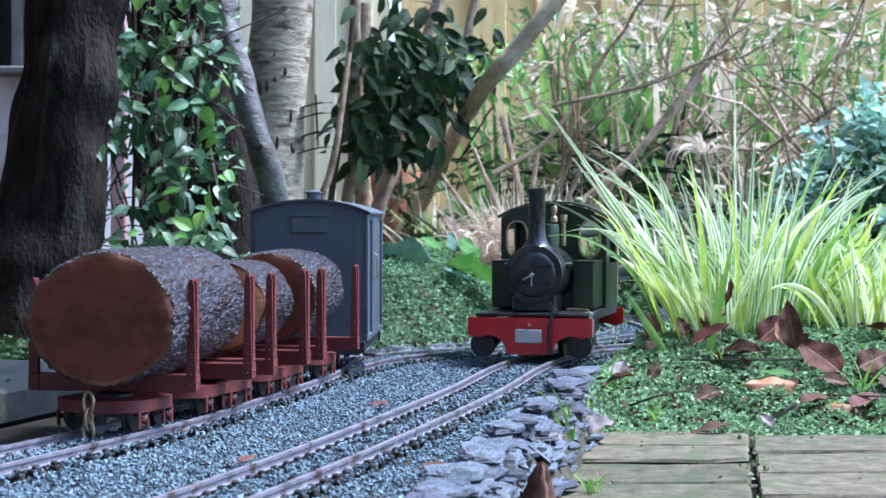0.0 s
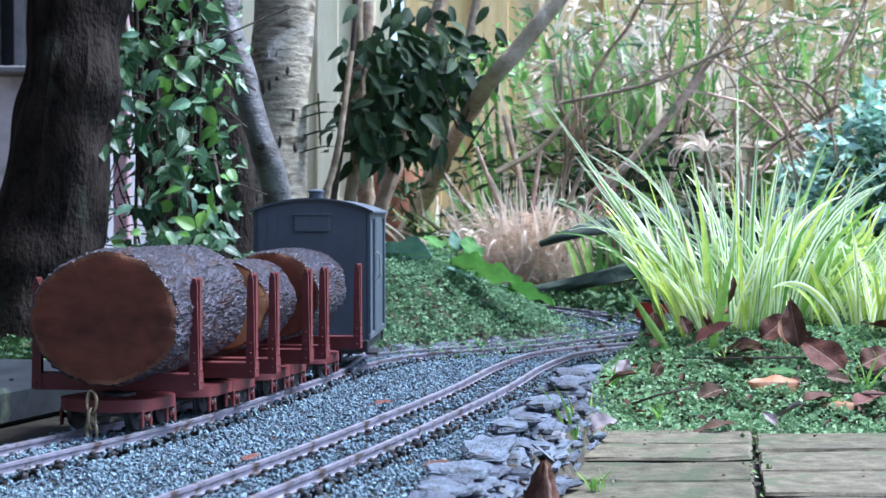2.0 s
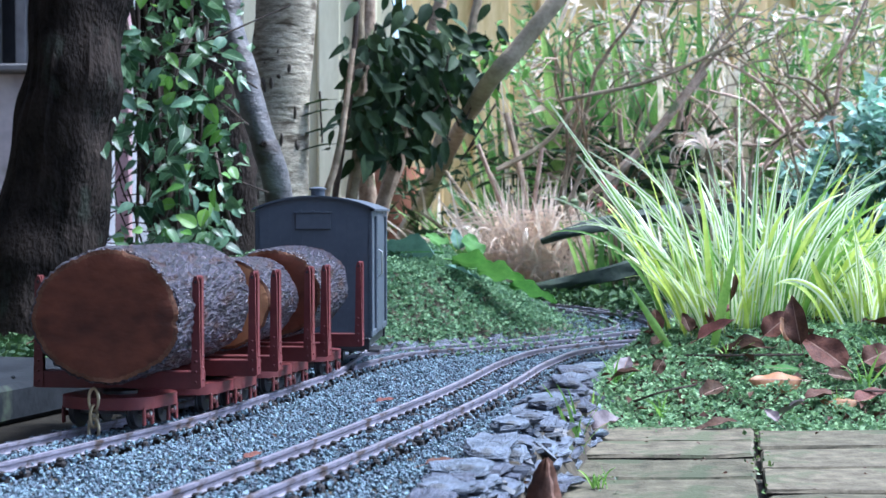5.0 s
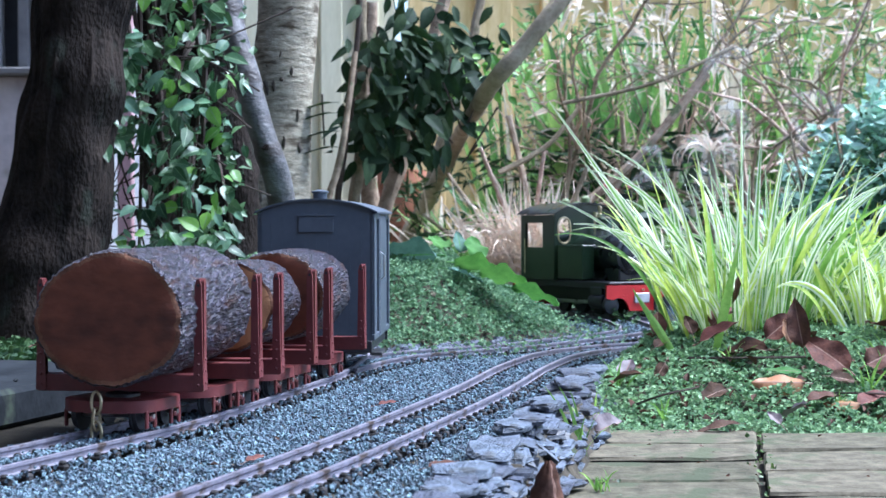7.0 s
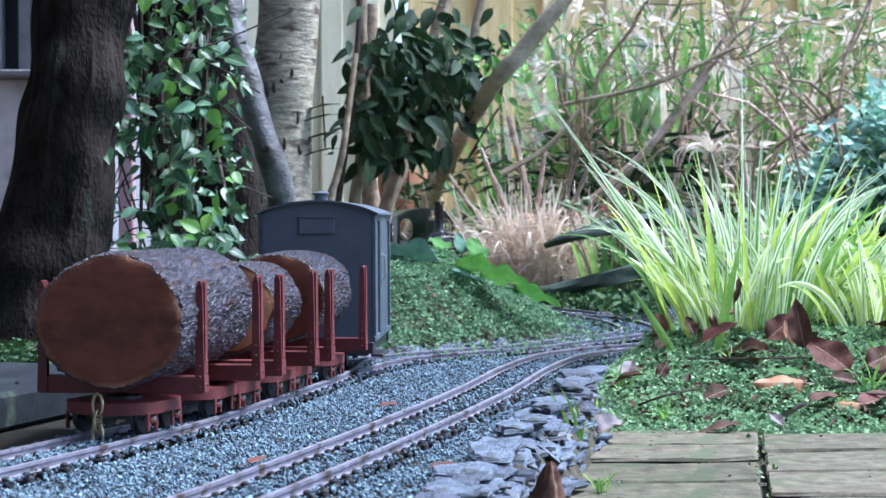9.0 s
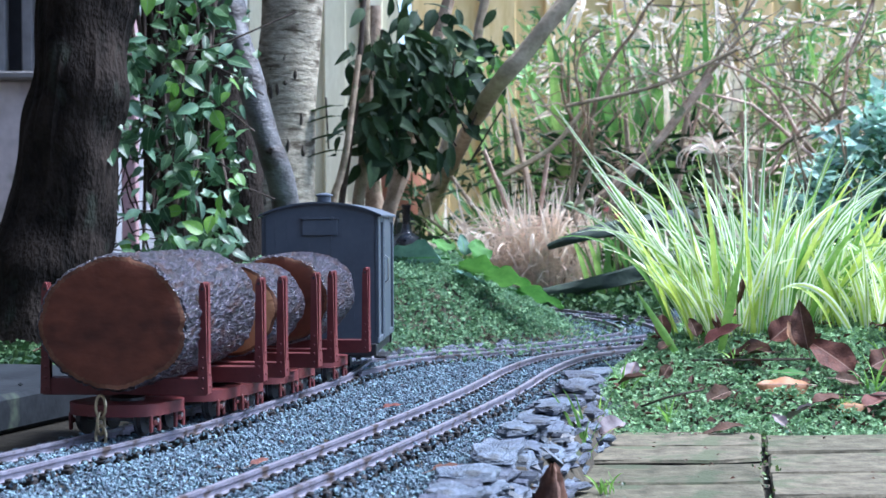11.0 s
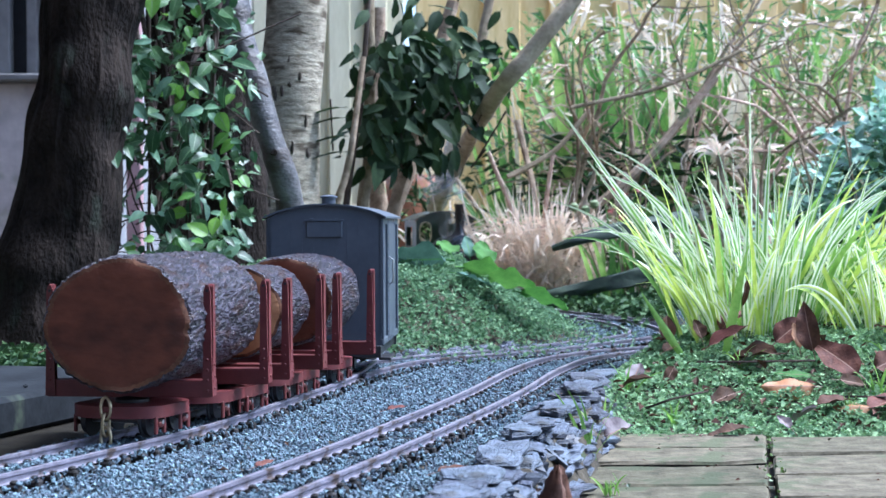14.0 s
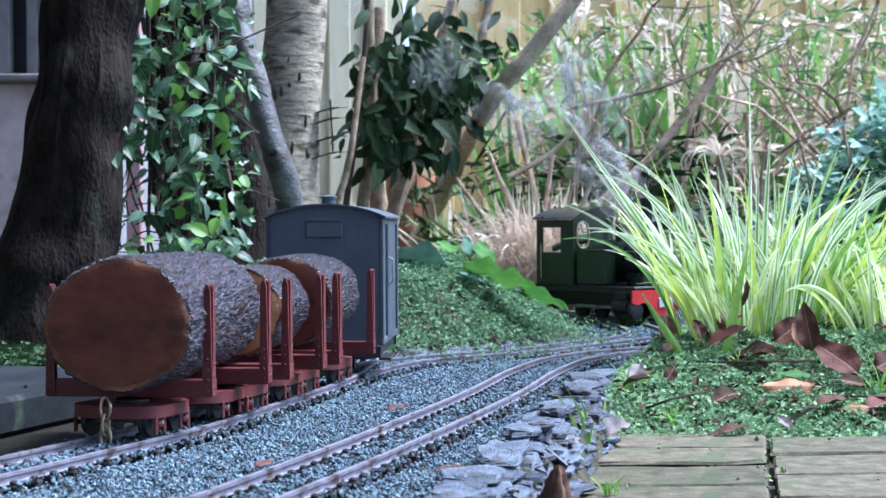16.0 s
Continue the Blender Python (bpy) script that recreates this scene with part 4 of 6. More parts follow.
# ---- slate edging, paving, platform ----
def slate_edging():
    t = thing("slate_edging", "low dry-stacked edging of broken grey slates beside the track", "edging")
    r = random.Random(11)
    y = 0.80
    while y < 1.60:
        long = r.uniform(0.034, 0.072)
        for layer in range(1 if r.random() < 0.18 else 0, 7):
            top = 0.0005 - 0.0066 * layer + r.uniform(-0.002, 0.002)
            thick = r.uniform(0.0028, 0.0062)
            cx = wall_x(y + long / 2) - 0.015 + 0.0018 * layer + r.uniform(-0.005, 0.005)
            cy = y + long / 2 + r.uniform(-0.01, 0.01) + 0.02 * (layer % 2)
            wide, n = r.uniform(0.011, 0.0180) + 0.0018 * layer, 15
            out = []
            for i in range(n):
                a = 2 * math.pi * i / n
                k = r.uniform(0.72, 1.12)
                out.append((wide * k * math.copysign(abs(math.cos(a)) ** 0.6, math.cos(a)), long * 0.56 * k * math.copysign(abs(math.sin(a)) ** 0.6, math.sin(a))))
            s = Shape()
            v = []
            for z, e in ((-thick, 0.93), (-thick * 0.55, 1.03), (-thick * 0.2, 0.97), (0.0, 0.92)):
                v += [(x * e + r.uniform(-0.0012, 0.0012), q * e + r.uniform(-0.0015, 0.0015), z + (r.uniform(-0.0012, 0.0012) if z < 0 else 0.0008 * math.sin(x * 160 + cy * 40))) for x, q in out]
            f = [(a * n + i, a * n + (i + 1) % n, (a + 1) * n + (i + 1) % n, (a + 1) * n + i) for a in range(3) for i in range(n)]
            v += [(0, 0, 0.0008), (0, 0, -thick)]
            f += [(3 * n + i, 3 * n + (i + 1) % n, 4 * n) for i in range(n)] + [((i + 1) % n, i, 4 * n + 1) for i in range(n)]
            s.add(v, f)
            part("slate", s, SLATE, t, smooth=False, at=pose(cx, cy, top, r.uniform(-4, 4), r.uniform(-2, 7), -10 + r.uniform(-16, 16)))
        y += long * 0.80
    # broken chips packed at the foot
    for i in range(290):
        y = r.uniform(0.82, 1.52)
        k = r.uniform(0.45, 1.0)
        s = Shape()
        s.add([(x * k * r.uniform(0.6, 1.25), q * k * r.uniform(0.6, 1.25), z * 0.55) for x, q, z in ((-0.009, -0.005, 0), (0.008, -0.006, 0), (0.010, 0.004, 0), (-0.006, 0.007, 0), (-0.008, -0.004, 0.004), (0.007, -0.004, 0.004), (0.008, 0.004, 0.004), (-0.005, 0.005, 0.004))],
              [(3, 2, 1, 0), (4, 5, 6, 7), (0, 1, 5, 4), (1, 2, 6, 5), (2, 3, 7, 6), (3, 0, 4, 7)])
        part("slate_chip", s, SLATE_DARK, t, smooth=False, at=pose(wall_x(y) + r.uniform(-0.010, 0.008), y, -0.050 + r.uniform(0, 0.040), r.gauss(0, 13), r.gauss(10, 14), r.uniform(0, 360)))


slate_edging()


def paving():
    t = tagged(thing("pavement", "", ""), "weathered buff brick paving with mossy joints", "pavement", kind="structure")
    part("bedding", Shape().box((1.6, 1.15, 0.02), (0.90, 0.93, -0.0720), 0), MORTAR_SHADOW, t)
    r = random.Random(5)
    for col, (x0, start, pitch) in enumerate(((0.04, 1.497, 0.0985), (0.252, 1.470, 0.113), (0.464, 1.49, 0.1), (0.676, 1.48, 0.1), (0.888, 1.49, 0.1))):
        for i in range(8):
            y1 = start - i * pitch
            wide = pitch - r.uniform(0.010, 0.016)
            b = Shape()
            l = 0.2088 + r.uniform(-0.002, 0.002)
            # worn outline: foot, shoulder and top ring
            edge = [(l * (k / 6 - 0.5), -wide / 2) for k in range(6)] + [(l / 2, wide * (k / 2 - 0.5)) for k in range(2)] + [(l * (0.5 - k / 6), wide / 2) for k in range(6)] + [(-l / 2, wide * (0.5 - k / 2)) for k in range(2)]
            wear = [r.uniform(0.001, 0.0055) for q in edge]
            for z, c in ((-0.015, 0.0), (0.0125, 0.15), (0.015, 0.75)):
                b.v += [(x * (1 - 2 * c * w / l), y * (1 - 2 * c * w / wide), z) for (x, y), w in zip(edge, wear)]
            b.f = [(a * 16 + k, a * 16 + (k + 1) % 16, a * 16 + 16 + (k + 1) % 16, a * 16 + 16 + k) for a in (0, 1) for k in range(16)] + [tuple(range(32, 48))]
            b.k = [1] * 16 + [0] * 17
            b.v = [(x + 0.17 * y + 0.0012 * noise.noise(Vector((x * 30, y * 30, i + col * 9.1))), y + 0.003 * noise.noise(Vector((x * 20, i * 3.1, col))), z + 0.0018 * noise.noise(Vector((x * 25, y * 25, i)))) for x, y, z in b.v]
            yy = y1 - pitch / 2
            part("brick", b, [PAVER, MORTAR_SHADOW], t, smooth=False, at=pose(x0 + 0.106 + (yy - 1.36) * 0.17, yy, -0.0595 + r.uniform(-0.001, 0.001), r.uniform(-0.35, 0.35), r.uniform(-0.3, 0.3), r.uniform(-0.6, 0.6)))


paving()


def platform():
    t = thing("platform_slab", "dark grey stone platform slab beside the siding", "platform")
    s = Shape()
    s.box((0.40, 0.40, 0.030), (0, 0, 0), 0.004)
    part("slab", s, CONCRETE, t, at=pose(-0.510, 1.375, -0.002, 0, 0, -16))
    # dark box widened past the slab: the platform's side shadow as a shape
    part("base", Shape().box((0.50, 0.62, 0.05), (0, 0, 0), 0.004), MORTAR_SHADOW, t, at=pose(-0.520, 1.270, -0.0425, 0, 0, -16))
    for x, y in ((-0.340, 1.335), (-0.372, 1.30), (-0.42, 1.26)):
        part("pebble", Shape().add(CHIP, CHIP_F), CONCRETE, t, at=pose(x, y, 0.0142) @ Matrix.Scale(0.0025, 4))


platform()


# ---- leaves and blades ----
def limb(pts, n=14):
    return [Vector(p) for p in spline(pts, n)]


def leaf_mesh(name, length, width, mats, fold=0.25, droop=0.3, n=6, point=1.0, wave=0.0, stalk=0.0):
    """A pointed leaf along +y: two folded halves with a midrib strip, drooping at the tip."""
    s = Shape()
    cols = (-1.0, -0.5, -0.045, 0.045, 0.5, 1.0)
    for i in range(n + 1):
        v = i / n
        w = width / 2 * max(0.03, math.sin(math.pi * v ** (0.72 * point)) ** 0.8)
        for c in cols:
            x = c * w if abs(c) > 0.1 else c * min(w, width * 0.5)
            z = abs(c) * w * fold - droop * length * v * v + wave * width * math.sin(v * 14 + c * 2) * abs(c)
            s.v.append((x, v * length + stalk, z))
    k = len(cols)
    for i in range(n):
        for j in range(k - 1):
            s.f.append((i * k + j, i * k + j + 1, (i + 1) * k + j + 1, (i + 1) * k + j))
            s.k.append(1 if j == 2 else 0)
    if stalk:
        s.tube([(0, 0, -0.001), (0, stalk + 0.002, 0)], width * 0.025, 5, 1)
    return s.mesh(name, mats, True)


def blade(s, base, lean, azim, length, width, curl, n=10, twist=0.0, edge=1, mid=0, face=0.0):
    """A strap leaf: rises from base, leans and curls over; three strips wide."""
    p = Vector(base)
    ang = lean
    d_out = Vector((math.cos(azim), math.sin(azim), 0))
    side0 = Vector((-math.sin(azim), math.cos(azim), 0))
    o = len(s.v)
    for i in range(n + 1):
        v = i / n
        d = d_out * math.sin(ang) + Vector((0, 0, math.cos(ang)))
        side = Matrix.Rotation(face + twist * v, 3, d) @ side0
        w = width * (0.55 + 0.9 * v if v < 0.35 else 0.865) * (1 if v < 0.45 else max(0.06, (1 - v) / 0.55) ** 0.7)
        up = d.cross(side)
        for c in (-0.5, -0.2, 0.2, 0.5):
            q = p + side * (c * w) + up * (abs(c) * w * 0.35)
            s.v.append(tuple(q))
        p = p + d * (length / n)
        ang += curl / n * (0.3 + 1.4 * v)
    for i in range(n):
        for j in range(3):
            s.f.append((o + i * 4 + j, o + i * 4 + j + 1, o + (i + 1) * 4 + j + 1, o + (i + 1) * 4 + j))
            s.k.append(mid if j == 1 else edge)


def facing(at, r, size, down=0.6, spread=1.0):
    """A leaf's pose: its tip droops and its upper face looks out towards -y and up."""
    tip = Vector((r.gauss(0, 0.7) * spread, r.gauss(-0.35, 0.45), -down + r.gauss(0, 0.55))).normalized()
    nrm = Vector((r.gauss(0, 0.45), -0.75 + r.gauss(0, 0.3), 0.7 + r.gauss(0, 0.3)))
    nrm = (nrm - tip * nrm.dot(tip)).normalized()
    x = tip.cross(nrm)
    m = Matrix((x, tip, nrm)).transposed().to_4x4()
    return Matrix.Translation(at) @ m @ Matrix.Scale(size, 4)


# ---- variegated grass clumps ----
def grass_clump(x, y, count, tall, spread, label, seed, extra=(), yellow=0.45, side=0.0, lean_most=0.58):
    z = float(ground_z(np.array([x]), np.array([y]))[0]) - 0.004
    t = thing("grass_clump", label, "ornamental grass", "variegated grasses", at=pose(x, y, z))
    r = random.Random(seed)
    for i in range(count):
        a = r.uniform(0, 2 * math.pi)
        b = 0.035 * math.sqrt(r.random()) * spread
        s = Shape()
        green = r.random() < 0.20
        lean = 0.02 + r.random() ** 1.2 * lean_most
        way = a + r.gauss(0, 0.35)
        way = math.atan2(math.sin(way) * 0.8, math.cos(way) + side)
        long = r.uniform(0.55, 1.04)
        # inner blades stand up straight; outer ones arch over at the tip
        curl = r.uniform(0.05, 0.5) if r.random() < 0.45 else r.uniform(0.6, 1.7)
        blade(s, (b * math.cos(a) * 1.5, b * math.sin(a), 0), lean, way, tall * long, r.uniform(0.0048, 0.0092), curl, 12, r.gauss(0, 0.6),
              0 if green else 1, 0, r.gauss(0, 0.9))
        kind = r.random()
        part("blade", s, [BLADE_YELLOW if kind < yellow else BLADE, BLADE_YELLOW if kind < yellow * 0.4 else BLADE_PALE], t)
    for az, lean, length, width, curl in extra:
        s = Shape()
        blade(s, (0.03 * math.cos(az), 0.01 * math.sin(az), 0), lean, az, length, width, curl, 12, 0.1, 1, 0, 1.0)
        part("blade", s, [BLADE, BLADE_PALE], t)


grass_clump(0.308, 1.790, 118, 0.225, 1.5, "tall cream-striped ornamental grass clump in the bed", 21,
            ((math.pi, 0.58, 0.300, 0.0085, 0.06), (math.pi * 1.02, 0.60, 0.235, 0.008, 0.1), (1.4, 0.0, 0.285, 0.008, 0.02), (1.9, 0.03, 0.26, 0.007, 0.02), (0.1, 0.42, 0.26, 0.0085, 0.9),
             (0.3, 0.50, 0.23, 0.0085, 0.8), (2.9, 0.30, 0.24, 0.008, 0.9), (-0.2, 0.48, 0.21, 0.0085, 0.6), (3.4, 0.2, 0.24, 0.008, 1.5), (2.8, 0.12, 0.25, 0.007, 1.3)))
grass_clump(0.375, 1.830, 60, 0.190, 1.1, "cream-striped ornamental grass tuft beside fallen leaves", 22, yellow=0.3, side=0.25)
grass_clump(0.284, 1.755, 46, 0.125, 0.9, "yellow-green grass tuft leaning out over the track edge", 25, yellow=0.85, side=-0.9, lean_most=0.62)
grass_clump(0.455, 1.770, 85, 0.120, 1.3, "low pale yellow-green grass tuft at the bed edge", 23, yellow=0.9)
grass_clump(0.530, 1.800, 75, 0.140, 1.4, "pale yellow-green grass tuft beside brown leaves", 26, yellow=0.8, lean_most=0.75)
grass_clump(0.440, 1.900, 80, 0.160, 1.4, "yellow-green striped grass tuft behind the fallen leaves", 27, yellow=0.7)
# two broad plain green blades in front of the clump
for gx, gy, gl, gw, tilt in ((0.268, 1.690, 0.118, 0.0115, 11), (0.232, 1.695, 0.085, 0.0095, -33)):
    green_blade = Shape()
    blade(green_blade, (0, 0, 0), 0.06, -1.57, gl, gw, 0.1, 10, 0.2, 0, 0)
    tagged_at(part("broad_grass_blade", green_blade, [BLADE, BLADE]), "broad plain green grass blade in front of the clump", "grass blade", "broad grass blades",
              at=pose(gx, gy, float(ground_z(np.array([gx]), np.array([gy]))[0]) - 0.003, 0, tilt, 0))


def edge_weed(x, y, z, n, tall, seed):
    t = thing("weed_tuft", "small tuft of thin green grass growing as a weed", "weed", "weed tufts", at=pose(x, y, z))
    r = random.Random(seed)
    for i in range(n):
        s = Shape()
        blade(s, (r.gauss(0, 0.003), r.gauss(0, 0.003), 0), r.uniform(0.05, 0.6), r.uniform(0, 6.28), tall * r.uniform(0.5, 1.1), r.uniform(0.0018, 0.0036), r.uniform(0.1, 1.6), 8, r.gauss(0, 0.6), 0, 0, r.gauss(0, 1))
        part("blade", s, [BLADE, BLADE], t)


edge_weed(0.101, 1.300, -0.046, 9, 0.062, 301)
edge_weed(0.108, 1.155, -0.046, 10, 0.020, 302)
edge_weed(0.118, 1.440, -0.044, 7, 0.050, 303)
for i, (wx, wy, wt) in enumerate(((0.20, 1.54, 0.030), (0.40, 1.60, 0.045), (0.45, 1.56, 0.050), (0.50, 1.62, 0.050), (0.36, 1.55, 0.035), (0.16, 1.60, 0.040), (0.43, 1.64, 0.050), (0.28, 1.65, 0.035))):
    edge_weed(wx, wy, float(ground_z(np.array([wx]), np.array([wy]))[0]) - 0.002, 9, wt, 310 + i)


# ---- ground cover ----
def cover(name, label, n, inside, size, seed, mats=COVER, box=(-0.4, 0.8, 1.45, 3.0), lift=0.004, tilt=0.55):
    r = np.random.RandomState(seed)
    x, y = r.uniform(box[0], box[1], n), r.uniform(box[2], box[3], n)
    keep = inside(x, y, r)
    x, y = x[keep], y[keep]
    lump = np.array([noise.noise(Vector((a * 32, b * 32, 3.0))) for a, b in zip(x, y)])
    fine = np.array([noise.noise(Vector((a * 85, b * 85, 7.0))) for a, b in zip(x, y)])
    z = ground_z(x, y) + lift * (1 + r.uniform(-0.7, 1.4, len(x))) + 0.009 * np.maximum(lump, -0.45) + 0.005 * np.maximum(fine, -0.6)
    unit = [(0, 0, 0), (0.55, 0.45, 0.22), (0, 1.1, 0.05), (-0.55, 0.45, 0.22), (0.0, 0.5, 0.0)]
    scatter(name, label, "ground cover", mats, np.c_[x, y, z], unit, [(0, 1, 4), (1, 2, 4), (2, 3, 4), (3, 0, 4)], size, tilt, seed=seed + 1)


UNDER = mat("undergrowth_leaf", (0.08, 0.19, 0.045), (0.22, 0.38, 0.12), 0.5, 60, 0.1, island=0.6, through_light=0.3)
# tree-foot shade is put into this deep green, reused behind the curve
SHADE_DARK_LEAF = mat("shade_darkened_leaf", (0.020, 0.055, 0.018), (0.060, 0.120, 0.040), 0.7, 90, 0.1, island=0.6, through_light=0.15)


def in_bed(x, y, r):
    out = x - wall_x(y)
    return (out > 0.004) & (y > 1.485 + 0.012 * r.normal(size=len(x))) & (ROUTE.far(x, y) > 0.05) & (y < 2.15 + 0 * x)


def on_mound(x, y, r):
    g = ground_z(x, y)
    return (g > -0.006 + level(y) + 0.004 * r.normal(size=len(x))) & (x < 0.24) & (y > 1.85) & (y < 2.75) & (x > -0.42) & (ROUTE.far(x, y) > 0.07)


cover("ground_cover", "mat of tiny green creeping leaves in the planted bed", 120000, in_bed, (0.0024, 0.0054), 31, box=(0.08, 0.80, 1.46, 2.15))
cover("ground_cover", "mat of tiny green creeping leaves over the low bank", 95000, on_mound, (0.0030, 0.0064), 33, COVER_SHADED, lift=0.007, box=(-0.42, 0.25, 1.85, 2.75))
cover("ground_cover", "creeping green leaves at the foot of the tree", 8000, lambda x, y, r: (x > -0.75) & (x < -0.40) & (y > 1.75), (0.006, 0.014), 35, mats=SHADE_DARK_LEAF, box=(-0.75, -0.35, 1.75, 2.5))


cover("ground_cover", "low green plants behind the curve of the line", 14000, lambda x, y, r: (ROUTE.far(x, y) > 0.055) & (x > 0.10 - (y - 2.9) * 0.3), (0.006, 0.014), 39, SHADE_DARK_LEAF, lift=0.010, box=(0.05, 0.75, 2.40, 3.25))


# mossy tufts in the paving joints
WEED = mat("weed_leaf", (0.05, 0.10, 0.025), (0.12, 0.20, 0.05), 0.5, 90, 0.1, island=0.6, through_light=0.2)
cover("joint_weeds", "small green weeds in the paving joints", 4200,
      lambda x, y, r: (abs(x - (0.252 + (y - 1.36) * 0.17)) < 0.012 * r.uniform(0.1, 1, len(x))) & (y < 1.47) & (np.sin(y * 37) > 0.1)
      | (abs(y - 1.365) < 0.006) & (x > 0.40) & (x < 0.55) | (np.hypot(x - 0.115, y - 1.135) < 0.02 * r.random_sample(len(x))), (0.002, 0.0045), 37, mats=WEED, box=(0.05, 0.6, 1.05, 1.5), lift=0.010)


def edge_stones():
    r = random.Random(8)
    for i in range(58):
        s = 0.02 + i * 0.0078
        p, w = LINK.at(0.16 + s), LINK.way(0.16 + s)
        d = 0.054 + r.uniform(-0.008, 0.014)
        x, y = p[0] - w[1] * d, p[1] + w[0] * d
        k = r.uniform(0.006, 0.012)
        st = Shape()
        st.lathe([(k * 0.7, -k * 0.5), (k, -k * 0.1), (k * 0.95, k * 0.45), (k * 0.5, k * 0.85)], 7)
        st.v = [(a + r.uniform(-1, 1) * k * 0.25, b + r.uniform(-1, 1) * k * 0.25, c + r.uniform(-1, 1) * k * 0.2) for a, b, c in st.v]
        tagged_at(part("edge_stone", st, SLATE, smooth=False), "small grey stone edging the ballast below the bank", "stone", "stones along the bank",
                  at=pose(x, y, float(ground_z(np.array([x]), np.array([y]))[0]) + k * 0.35, 0, 0, r.uniform(0, 360)))


edge_stones()


